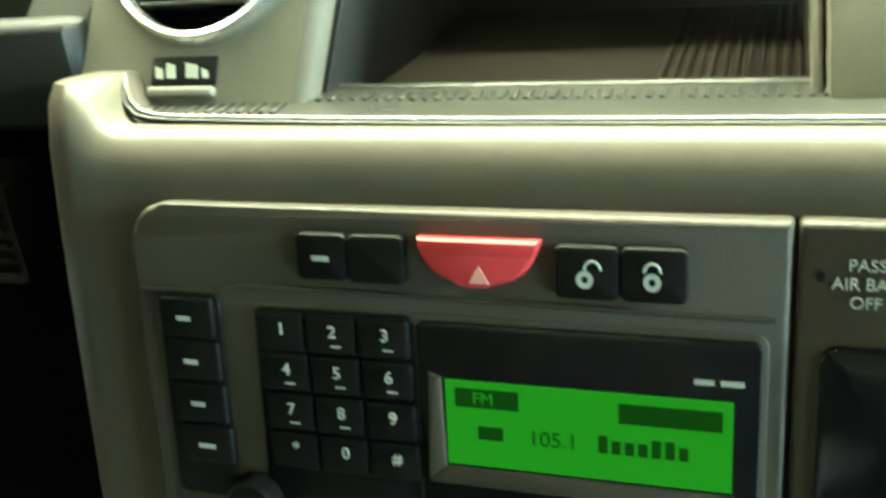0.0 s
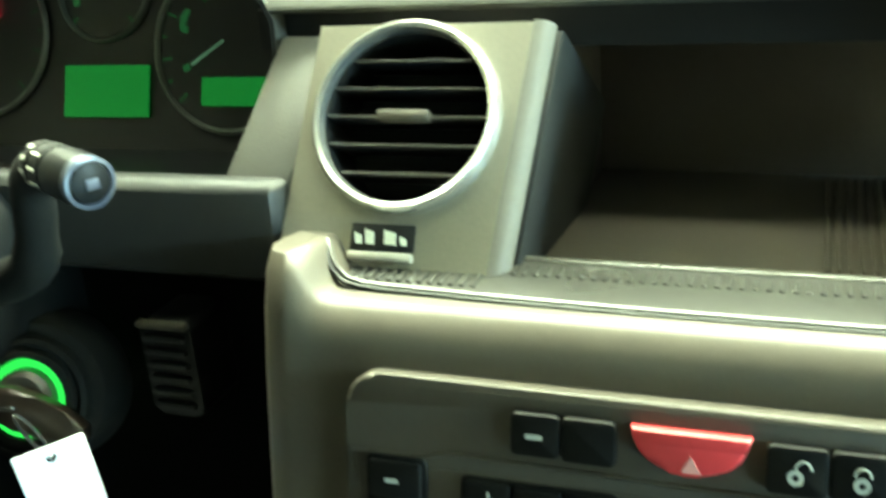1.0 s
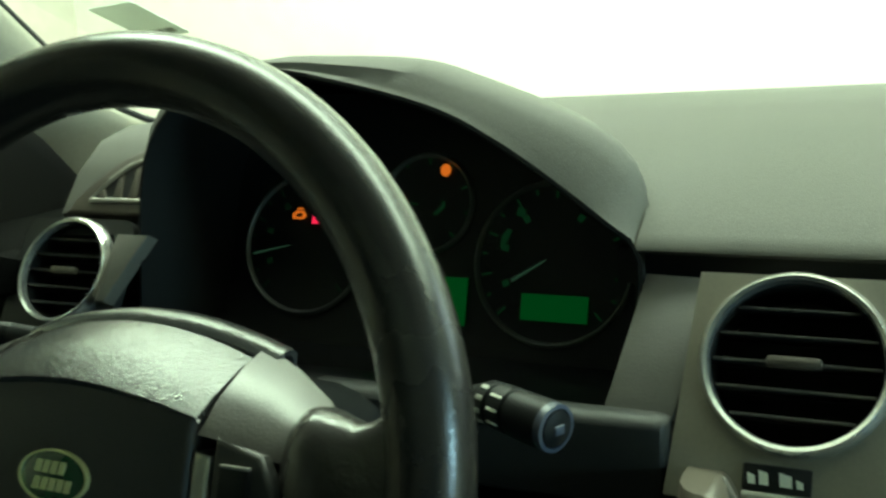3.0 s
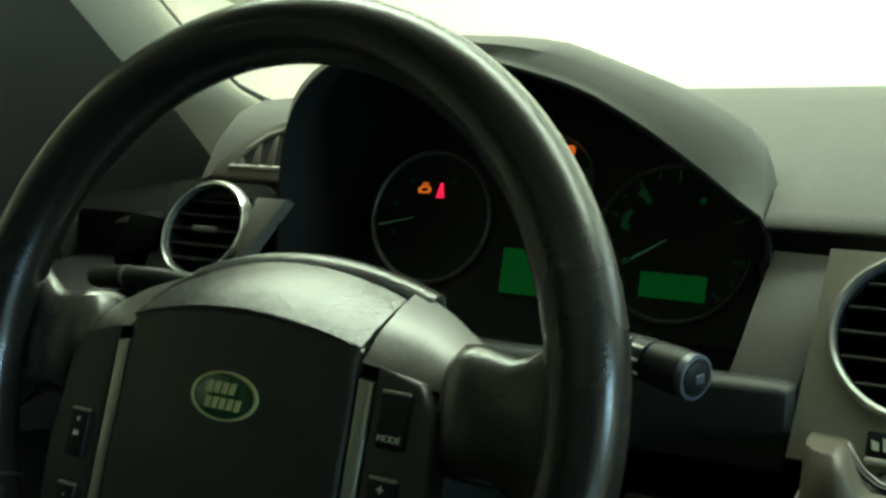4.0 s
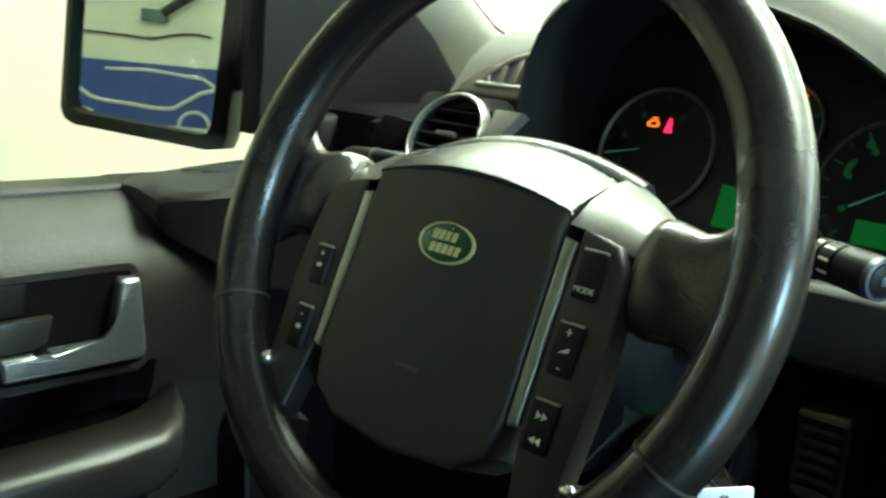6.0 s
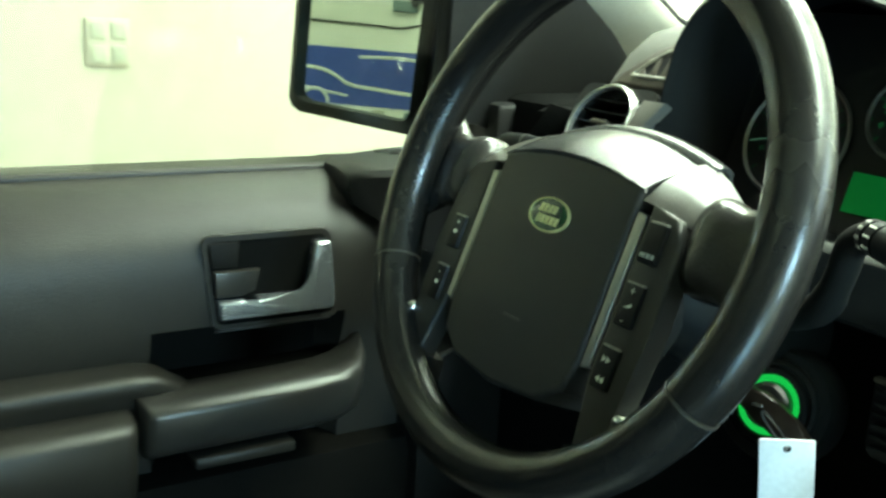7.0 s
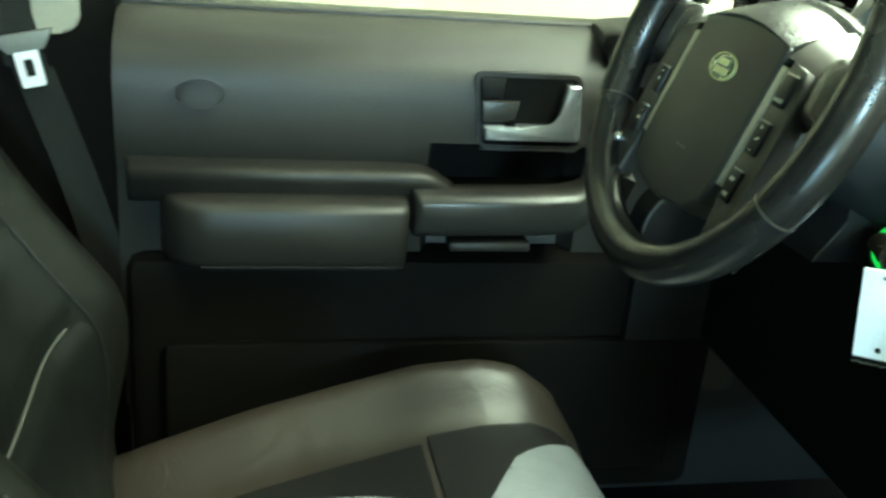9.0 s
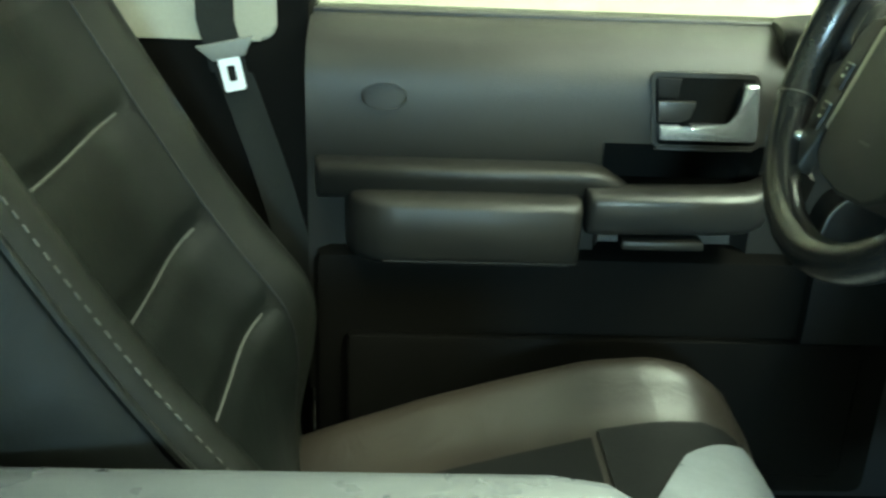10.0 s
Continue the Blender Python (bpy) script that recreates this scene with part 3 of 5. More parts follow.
    part("rear_pad", loft([[(x, y, z) for y, z in back_prof] for x in (-0.21, -0.1, 0.0, 0.206)]), M_DASH, d, "grey dashboard top under the windscreen")
    m = frame_on((0.200, 0.2045, 0.6945), (1, -0.12, 0), (0, 1.03, 1))
    part("side_panel", prism([(-0.0005, 0.0), (0.0375, 0.0), (0.0430, 0.086), (0.0015, 0.086)], -0.02, 0.0, m, 0.002), M_SIDE, d, "warm grey panel beside the instruments")
    # Black strip drawn for the shaded recess below the pad's edge.
    part("shadow_gap", box(0.19, 1.2, 0.275, 0.29, 0.745, 0.766, 0), M_BLACK, d, "black strip standing in for the shade under the top pad")
    beam = [(0.19, 0.648), (0.185, 0.652), (0.186, 0.693), (0.189, 0.6965), (0.194, 0.698), (0.203, 0.697), (0.207, 0.692), (0.207, 0.648)]
    part("knee_beam", loft([[(x, y + inset, z - inset * 0.4 if z > 0.69 else z) for y, z in beam] for x, inset in ((0.03, 0.0), (0.10, 0.0), (0.228, 0.0), (0.234, 0.0015), (0.237, 0.006))]), M_DARK, d, "black knee beam")
    part("lower_panel", box(-0.42, 0.25, 0.215, 0.30, 0.30, 0.66, 0.01), M_TRIMSHADE, d, "black lower dashboard")
    part("instrument_ledge", prism([(-0.14, 0.640), (0.215, 0.640), (0.215, 0.671), (-0.14, 0.671)], -0.35, -0.21, Matrix(((1, 0, 0, 0), (0, 0, -1, 0), (0, 1, 0, 0), (0, 0, 0, 1))), 0.004), M_STALK, d)
    g = part("sensor_grille", prism(rounded(0.1500, 0.1810, 0.570, 0.6245, 0.006), -0.216, -0.181, Matrix(((1, 0, 0, 0), (0, 0, -1, 0), (0, 1, 0, 0), (0, 0, 0, 1))), 0.002), M_BLACK, d, "small slatted grille")
    for k in range(6):
        part("slat", box(0.1535, 0.1775, 0.1770, 0.182, 0.5755 + 0.0078 * k, 0.5785 + 0.0078 * k, 0.001), M_DARK, g)
    # Paler strip holds the highlight on the grille's top edge.
    part("grille_brow", box(0.1505, 0.1805, 0.1765, 0.183, 0.6215, 0.6255, 0.0018), M_PANEL, g, "upper edge coloured pale for its highlight")
    return d


dashboard()


def instrument_cluster():
    k = 1.0595
    m = frame_on((0.0, 0.345, 0.72), (1, 0, 0), (0, 0.35, 1))
    c = thing("instrument_cluster", (0.025, 0.36, 0.69), "black instrument cluster with green displays and lit warning lights", "instrument cluster")
    P = lambda x, z: (x, (z - 0.72) * k)
    part("face", prism([P(-0.16, 0.66), P(0.215, 0.66), P(0.215, 0.76), P(0.12, 0.826), P(0.0, 0.852), P(-0.10, 0.852), P(-0.15, 0.82)], -0.01, -0.002, m, 0), M_BLACK, c)
    for name, x, z, r in (("left_dial", -0.0745, 0.742, 0.053), ("middle_dial", 0.025, 0.773, 0.036), ("right_dial", 0.124, 0.736, 0.056)):
        mm = m @ Matrix.Translation((x, (z - 0.72) * k, 0))
        dial = part(name, lathe([(0, 0), (r - 0.002, 0), (r - 0.002, -0.001), (0, -0.001)], mm), M_BLACK, c, "black dial face")
        part("dial_ring", lathe([(r - 0.002, 0.0), (r - 0.0014, 0.002), (r, 0.003), (r + 0.0014, 0.002), (r + 0.002, 0.0)], mm), M_DIALRING, dial, "thin grey dial ring")
        n = 9 if r > 0.04 else 5
        for q in range(n * 2 - 1):
            a = radians(225 - 270 * q / (n * 2 - 2))
            big = q % 2 == 0
            part("tick", box(-0.0006, 0.0006, r * (0.80 if big else 0.87), r * 0.93, 0.0005, 0.001, 0, mm @ Matrix.Rotation(a - math.pi / 2, 4, "Z")), M_DIMMARK if x < 0 else M_GREENMARK, dial)
        for q in range(4 if r > 0.04 else 2):
            a = radians((205, 165, 125, 60)[q])
            part("scale_number", box(-0.0022, 0.0022, r * 0.60, r * 0.60 + 0.005, 0.0005, 0.001, 0, mm @ Matrix.Rotation(a - math.pi / 2, 4, "Z")), M_DIMMARK if x < 0 else M_GREENMARK, dial, "faint green scale mark")
    def needle(x0, z0, x1, z1, w, mat, dial):
        a, b = Vector((*P(x0, z0), 0.002)), Vector((*P(x1, z1), 0.003))
        part("needle", tube([m @ a, m @ b], [w, w * 0.5], 6), mat, c, "faint green needle")
    needle(0.096, 0.7235, 0.1195, 0.7375, 0.0012, M_NEEDLE, 0)
    needle(-0.12, 0.733, -0.088, 0.740, 0.0009, M_NEEDLE, 0)
    needle(0.003, 0.7735, 0.0195, 0.772, 0.0011, M_GREENMARK, 0)
    part("gauge_symbol", prism([P(0.0305, 0.7655), P(0.0335, 0.7650), P(0.0400, 0.7705), P(0.0395, 0.7745), P(0.0370, 0.7755), P(0.0372, 0.7715)], 0.0005, 0.001, m, 0), M_GREENMARK, c, "faint green gauge symbol")
    part("gauge_symbol", prism([P(0.0950, 0.7665), P(0.1015, 0.7650), P(0.1020, 0.7705), P(0.0965, 0.7720)], 0.0005, 0.001, m, 0), M_GREENMARK, c, "faint green gauge symbol")
    part("gauge_symbol", prism([P(0.0850, 0.7445), P(0.0875, 0.7440), P(0.0930, 0.7560), P(0.0900, 0.7575), P(0.0855, 0.7525)], 0.0005, 0.001, m, 0), M_GREENMARK, c, "faint green gauge symbol")
    part("trip_display", prism([P(-0.005, 0.691), P(0.0625, 0.6915), P(0.0625, 0.7235), P(-0.005, 0.7235)], 0, 0.001, m, 0), M_LCDDIM, c, "blank green lit display")
    part("gear_display", prism([P(0.1045, 0.6985), P(0.1515, 0.6985), P(0.1515, 0.7155), P(0.1045, 0.7155)], 0.002, 0.003, m, 0), M_LCDDIM, c, "blank green lit display")
    block = [(-0.0875, 0.7595), (-0.0785, 0.7595), (-0.0760, 0.7620), (-0.0785, 0.7655), (-0.0850, 0.7655), (-0.0885, 0.7625)]
    lamp = part("engine_warning_light", ring_plate([P(x, z) for x, z in block], [P(-0.0822 + (x + 0.0822) * 0.58, 0.7624 + (z - 0.7624) * 0.50) for x, z in block], 0.001, 0.002, m), M_AMBER, c, "amber engine outline light")
    part("engine_cap", prism([P(-0.0845, 0.7664), P(-0.0795, 0.7664), P(-0.0795, 0.7676), P(-0.0845, 0.7676)], 0.001, 0.002, m, 0), M_AMBER, lamp)
    part("belt_warning_light", prism([P(-0.0705, 0.7565), P(-0.0635, 0.7565), P(-0.065, 0.762), P(-0.066, 0.768), P(-0.068, 0.768), P(-0.0695, 0.762)], 0.001, 0.002, m, 0), M_REDLAMP, c, "red belt warning light")
    part("glow_plug_light", prism(ellipse(*P(0.0385, 0.796), 0.0040, 0.0046, 12), 0.001, 0.002, m, 0), M_AMBER, c, "amber warning light")
    return c


instrument_cluster()


def air_vent(centre, slope=0.6, edge=M_SHOULDER, size=1.0):
    """Round vent with a satin ring, five blades with painted glint strips and a thumb tab."""
    m = frame_on(centre, (1, 0, 0), (0, slope, 1)) @ Matrix.Scale(size, 4)
    v = thing("air_vent", centre, "round air vent with satin ring and black blades", "air vent", group="dashboard air vents")
    part("ring", lathe([(0.0408, -0.012), (0.0410, 0.003), (0.0418, 0.0065), (0.0438, 0.0075), (0.0462, 0.0045), (0.0472, -0.004)], m, 64), M_RING, v, "satin silver ring")
    part("barrel", lathe([(0.0404, 0.001), (0.0404, -0.03), (0.0, -0.03)], m, 64), M_MATTE, v)
    for k in range(5):
        y = 0.0272 - 0.0136 * k
        w = math.sqrt(0.0402 ** 2 - y * y) - 0.0004
        part("blade", box(-w, w, -0.0009, 0.0009, -0.022, 0.0, 0.0004, m @ Matrix.Translation((0, y, 0)) @ Matrix.Rotation(radians(4), 4, "X")), M_BLACK, v, "black blade")
        # Thin strip whose colour imitates the light caught on the blade's front.
        part("blade_glint", box(-w, w, -0.0006, 0.0006, -0.0002, 0.0010, 0.0003, m @ Matrix.Translation((0, y, 0))), edge, v)
    part("thumb_tab", box(-0.0135, 0.0130, -0.0028, 0.0030, -0.002, 0.005, 0.002, m), M_PANEL, v, "grey thumb tab")
    return v


air_vent((0.2938, 0.2195, 0.7230))
# Outer vent: black strips, as its blades lie in shade.
air_vent((-0.217, 0.249, 0.738), edge=M_BLACK, size=0.885)


def vent_panels():
    m = frame_on((0.29, 0.19, 0.674), (1, 0, 0), (0, 0.6, 1))
    k = math.sqrt(1.36)
    P = lambda x, z: (x - 0.29, (z - 0.674) * k)
    p = thing("vent_panel", (0.295, 0.2, 0.66), "silver painted dash panel carrying a round vent", "dash panel", group="vent panels")
    outer = [P(0.244, 0.762), P(0.351, 0.762), P(0.3405, 0.662), P(0.236, 0.662)]
    pts = []
    for a, b in zip(outer, outer[1:] + outer[:1]):
        pts += [(a[0] + (b[0] - a[0]) * s / 12, a[1] + (b[1] - a[1]) * s / 12) for s in range(12)]
    cx, cy = P(0.2925, 0.7255)
    hole = []
    for x, y in pts:
        a = math.atan2(y - cy, x - cx)
        hole.append((cx + 0.044 * math.cos(a), cy + 0.044 * math.sin(a)))
    part("plate", ring_plate(pts, hole, -0.006, 0.0, m), M_VENTPANEL, p, "silver painted plate")
    # Side and edge are darker than the plate: shade put into their colours.
    part("side_wall", prism([P(0.357, 0.762), P(0.3465, 0.662), P(0.3510, 0.660), P(0.3620, 0.762)], -0.12, -0.010, m, 0.002), M_DARK, p, "side beside the open shelf, shade put into its dark grey")
    arc = [(0.0088 * math.sin(radians(q)), 0.0088 * math.cos(radians(q)) - 0.0088) for q in range(0, 91, 15)]
    part("edge_roll", loft([[m @ Vector((x + dx, y, dz)) for dx, dz in arc] + [m @ Vector((x, y, -0.012))] for x, y in (P(0.3508, 0.763), P(0.3403, 0.661))]), M_VENTEDGE, p, "rounded edge in a grey darkened for its turn from the light", sharp=50)
    w = part("heater_switch_well", box(-0.0165, 0.0155, -0.0065, 0.0065, -0.004, 0.0012, 0.001, m), M_BLACK, p, "black seat heater switch")
    for x, wd, h in ((-0.0118, 0.0034, 0.0050), (-0.0062, 0.0042, 0.0066), (0.0040, 0.0056, 0.0064), (0.0105, 0.0030, 0.0040)):
        part("switch_marking", prism([(x - wd / 2 - 0.0008, -0.0030 + h), (x - wd / 2, -0.0032), (x + wd / 2, -0.0034), (x + wd / 2 - 0.0006, -0.0042 + h)], 0.001, 0.0017, m, 0), M_MARK, w, "white symbol")
    part("switch_lip", box(-0.0165, 0.0155, -0.0115, -0.007, -0.004, 0.004, 0.0015, m), M_SILVER, p)
    # the outer panel on the left, and the one beyond the open shelf
    m2 = frame_on((-0.217, 0.2485, 0.738), (1, 0, 0), (0, 0.6, 1))
    q = thing("vent_panel", (-0.217, 0.24, 0.69), "warm grey dash panel carrying the outer vent", "dash panel", group="vent panels")
    pts = rounded(-0.056, 0.050, -0.06, 0.038, 0.012, 11)
    hole = []
    for x, y in pts:
        a = math.atan2(y, x)
        hole.append((0.044 * math.cos(a), 0.044 * math.sin(a)))
    # Plate coloured near black to hold the shade at the dashboard's outer end.
    part("plate", ring_plate([(x, max(min(y, 0.06), -0.07) + (0.005 if y > 0 else 0)) for x, y in pts], hole, -0.012, -0.005, m2), M_DARK, q)
    part("wedge", prism([(0.041, -0.022), (0.050, -0.022), (0.0745, 0.0285), (0.046, 0.0285), (0.045, 0.014)], -0.004, 0.007, m2, 0.002), M_VENTEDGE, q, "warm grey wedge beside the hood")
    r = thing("vent_panel", (0.60, 0.2, 0.66), "silver painted dash panel beyond the open shelf", "dash panel", group="vent panels")
    part("plate", prism([P(0.545, 0.660), P(0.66, 0.660), P(0.66, 0.762), P(0.541, 0.762)], -0.12, 0.0, m, 0.004), M_VENTPANEL, r, "silver painted plate")
    part("side_wall", prism([P(0.5440, 0.660), P(0.5400, 0.762), P(0.5360, 0.762), P(0.5400, 0.660)], -0.12, -0.006, m, 0.002), M_VENTPANEL, r)


vent_panels()


def corner_vent():
    m = frame_on((-0.205, 0.305, 0.786), (1, 0, 0.0), (0, 0.75, 1))
    c = thing("demister_vent", (-0.2, 0.31, 0.78), "triangular side demister vent with slanted slots", "air vent")
    part("frame", prism([(-0.050, -0.020), (0.040, -0.020), (0.040, 0.045), (0.024, 0.044), (0.006, 0.037), (-0.012, 0.024), (-0.028, 0.008), (-0.042, -0.008)], -0.01, 0.004, m, 0.004, 3), M_PANEL, c, "grey vent surround")
    tri = [(-0.026, -0.008), (0.036, -0.008), (0.036, 0.032), (0.020, 0.029), (0.002, 0.022), (-0.013, 0.009)]
    part("recess", prism(tri, 0.002, 0.0045, m, 0), M_BLACK, c, "black recess")
    loop = [m @ Vector((x, y, 0.0048)) for x, y in tri]
    part("rim", tube(loop + loop[:2], 0.0021, 8), M_SILVER, c, "pale rim of the vent")
    for k in range(4):
        x, top = -0.018 + 0.0145 * k, (0.001, 0.014, 0.022, 0.028)[k]
        part("louvre", prism([(x, -0.007), (x + 0.008, -0.007), (x + 0.003, top), (x - 0.0005, top - 0.004)], 0.003, 0.0066, m, 0.0008), M_PANEL, c, "slanted louvre")


corner_vent()


# ---- the centre stack ----
def centre_stack():
    s = thing("centre_stack", (0.445, 0.2, 0.0), "warm grey centre stack surround with an open shelf", "console")
    # surround: front section lofted from the outer edge inward
    prof = [(0.300, 0.640), (0.190, 0.656), (0.146, 0.664), (0.1395, 0.6615), (0.1335, 0.654), (0.1305, 0.645), (0.1275, 0.632), (0.1215, 0.60), (0.10, 0.48), (0.08, 0.36)]
    xs = [(0.2475, 0.030), (0.249, 0.016), (0.2535, 0.006), (0.258, 0.002), (0.262, 0.001)] + [(x, 0.0) for x in (0.265, 0.268, 0.271, 0.274, 0.277, 0.280, 0.284, 0.290, 0.302, 0.32, 0.40, 0.50, 0.60, 0.70)]
    rows = []
    for x, back in xs:
        row = []
        for j, (y, z) in enumerate(prof):
            lift = 0.0
            if j in (1, 2, 3, 4):
                s_ = min(max((0.281 - x) / 0.017, 0), 1)
                lift = (0.019, 0.018, 0.014, 0.005)[j - 1] * s_ * s_ * (3 - 2 * s_)
            row.append((x, y + back, z - back * 0.15 + lift))
        rows.append(row)
    hole_free = sheet(rows, 0.004)
    part("surround", hole_free, M_FASCIA, s, "warm grey satin surround", sharp=50)
    part("left_cheek", box(0.246, 0.252, 0.15, 0.33, 0.30, 0.655, 0.002), M_FASCIA, s)
    # raised panel
    m = frame_on((-0.0012, 0.1163, 0.6018), (1, 0, 0), (0, 0.2, 1))
    part("switch_panel", prism([(0.300, -0.20), (0.5365, -0.20), (0.5365, 0.0405), (0.5355, 0.0415)] + [(0.314 - 0.014 * math.sin(radians(q)), 0.0275 + 0.014 * math.cos(radians(q))) for q in range(0, 91, 15)], -0.02, 0.004, m, 0.0022, 3), M_PANEL, s, "dark warm-grey switch panel")
    part("passenger_panel", prism(rounded(0.5380, 0.70, -0.20, 0.0415, 0.002, 4), -0.02, 0.004, m, 0.0022, 3), M_PANEL, s)
    part("radio_step", tube([m @ Vector((0.302, 0.0085, 0.0042)), m @ Vector((0.333, 0.0085, 0.0042)), m @ Vector((0.345, 0.012, 0.0042)), m @ Vector((0.532, 0.010, 0.0042))], 0.0009, 6), M_PANEL, s)
    part("pocket", prism(rounded(0.5455, 0.64, -0.12, 0.003, 0.005), 0.002, 0.006, m, 0.0015), M_GLOSSBLACK, s, "black pocket door")
    for z in range(3):
        words("airbag_notice", ("PASS", "AIR BAG", "OFF")[z], 0.0052, m @ Matrix.Translation((0.5575, 0.0285 - 0.0058 * z, 0.0045)), M_LEGEND, s, "white airbag notice")
    part("indicator_hole", prism(ellipse(0.5445, 0.025, 0.0012, 0.002, 10), 0.004, 0.0046, m, 0), M_BLACK, s)
    return s, m


STACK, MS = centre_stack()


def stack_switches():
    def key(name, x0, x1, y0, y1, mat, parent, h=0.0085, r=0.0025, label=""):
        return part(name, prism(rounded(x0, x1, y0, y1, r, 4), 0.0, h, MS, 0.0012, 2), mat, parent, label)
    sw = thing("stability_switch", MS @ Vector((0.389, 0.02, 0)), "black rocker switch with a pale legend", "switch", group="centre switches")
    key("button", 0.3708, 0.3902, 0.0165, 0.0335, M_KEY_CAP, sw)
    key("blank", 0.3906, 0.4112, 0.0160, 0.0335, M_KEY_CAP, sw)
    part("legend", box(0.3770, 0.3835, 0.0237, 0.0256, 0.0083, 0.0087, 0, MS), M_LEGEND, sw, "pale legend")
    hz = thing("hazard_switch", MS @ Vector((0.438, 0.02, 0)), "red half-round hazard warning switch", "switch", group="centre switches")
    arc = [(0.4165, 0.0335), (0.4175, 0.0300)] + [(0.4375 - 0.0195 * math.cos(radians(a)), 0.0290 - 0.0118 * math.sin(radians(a))) for a in range(10, 175, 15)] + [(0.4580, 0.0300), (0.459, 0.0335)]
    b = part("button", prism(arc[::-1], 0.0, 0.0095, MS, 0.0018, 3), M_RED, hz, "red plastic button")
    part("bevel", prism([(0.4190, 0.0278), (0.4570, 0.0278), (0.4583, 0.0330), (0.4173, 0.0330)], 0.008, 0.0098, MS, 0.0010, 2), M_RED, hz)
    tri = [(0.4385 + 0.0042 * math.cos(radians(a)), 0.0208 + 0.0042 * math.sin(radians(a))) for a in (90, 210, 330)]
    part("triangle", prism(tri, 0.0094, 0.0099, MS, 0), material("pale_red_print", (0.8, 0.35, 0.32), 0.5), b, "pale triangle")
    for x0, x1, kind in ((0.4637, 0.4845, "unlock"), (0.4850, 0.5060, "lock")):
        q = thing("door_lock_switch", MS @ Vector((x0, 0.02, 0)), f"black door {kind} switch with a pale padlock", "switch", group="centre switches")
        key("button", x0, x1, 0.0145, 0.0325, M_KEY_CAP, q)
        c = (x0 + x1) / 2
        part("padlock", ring_plate(ellipse(c - 0.0005, 0.0215, 0.0028, 0.0030, 16), ellipse(c - 0.0005, 0.0215, 0.0011, 0.0012, 16), 0.0083, 0.0087, MS), M_LEGEND, q, "pale padlock symbol")
        dx = 0.0025 if kind == "unlock" else 0.0
        arc = [MS @ Vector((c - 0.0005 + dx + 0.0026 * math.cos(radians(a)), 0.0248 + 0.003 * math.sin(radians(a)), 0.0087)) for a in range(0, 181, 30)]
        part("shackle", tube(arc, 0.0005, 6), M_LEGEND, q)


stack_switches()


def radio():
    r = thing("car_radio", MS @ Vector((0.44, -0.05, 0)), "car radio with keypad and green lit display", "radio")
    part("body", prism(rounded(0.3065, 0.531, -0.16, 0.0055, 0.005, 4), -0.01, 0.0048, MS, 0.0012), M_PANEL, r, "dark grey radio front")
    side = part("mode_strip", prism(rounded(0.3095, 0.3360, -0.075, 0.0085, 0.0035, 4), 0.003, 0.0062, MS, 0.001), M_KEY_CAP, r)
    for k in range(4):
        y = 0.0068 - 0.0172 * k
        b = part("mode_button", prism(rounded(0.3115 + 0.0012 * k, 0.3338 + 0.0010 * k, y - 0.0155, y, 0.0012, 3), 0.004, 0.0085, MS, 0.001), M_KEY_CAP, side, "black mode button")
        part("legend", box(0.3187 + 0.0012 * k, 0.3245 + 0.0012 * k + (0.0015 if k == 3 else 0), y - 0.0089, y - 0.0070, 0.0083, 0.0087, 0, MS), M_LEGEND, b)
    pad = part("keypad", prism(rounded(0.3500, 0.4125, -0.085, 0.0045, 0.003, 4), 0.003, 0.0058, MS, 0.001), M_KEY_CAP, r, "black keypad")
    for row, keys in enumerate(("123", "456", "789", "*0#")):
        for col, ch in enumerate(keys):
            x, y = 0.3612 + 0.0202 * col + 0.0007 * row, -0.0040 - 0.0156 * row
            b = part("key", prism(rounded(x - 0.0097, x + 0.0097, y - 0.0074, y + 0.0070, 0.0016, 3), 0.004, 0.0082, MS, 0.0013), M_KEY_CAP, pad, "black number key")
            words("digit", ch, 0.0064, MS @ Matrix.Translation((x + 0.0010, y + 0.0012, 0.0083)), M_LEGEND, b, bold=0.00008)
            if ch in "2345678":
                part("small_letters", box(x + 0.0003, x + 0.0042, y - 0.0044, y - 0.0037, 0.0082, 0.0085, 0, MS), M_LEGEND, b)
    scr = part("screen_bezel", prism(rounded(0.4135, 0.5290, -0.080, 0.003, 0.003, 4), 0.003, 0.0068, MS, 0.0015), M_GLOSSBLACK, r, "black display surround")
    lcd = part("display", prism([(0.4240, -0.0490), (0.5207, -0.0490), (0.5207, -0.0172), (0.4240, -0.0172)], 0.006, 0.0072, MS, 0), M_LCD, scr, "green lit display with dark text")
    part("band_tab", box(0.4275, 0.4502, -0.0270, -0.0200, 0.0071, 0.0074, 0, MS), M_INK, lcd, "dark status bar")
    part("time_tab", box(0.4842, 0.5175, -0.0279, -0.0208, 0.0071, 0.0074, 0, MS), M_INK, lcd, "dark status bar")
    words("band_word", "FM", 0.0062, MS @ Matrix.Translation((0.4375, -0.0236, 0.0075)), M_LCD, lcd, depth=0.0001)
    part("bar", box(0.4355, 0.4445, -0.0388, -0.0338, 0.0071, 0.0074, 0, MS), M_INK, lcd)
    words("station", "105.1", 0.0078, MS @ Matrix.Translation((0.4620, -0.0366, 0.0074)), M_INK, lcd, depth=0.0001)
    for k in range(7):
        part("bar", box(0.4775 + 0.0044 * k, 0.4806 + 0.0044 * k, -0.0392, -0.0345 + (0.0016 if k in (0, 4, 5) else 0), 0.0071, 0.0074, 0, MS), M_INK, lcd)
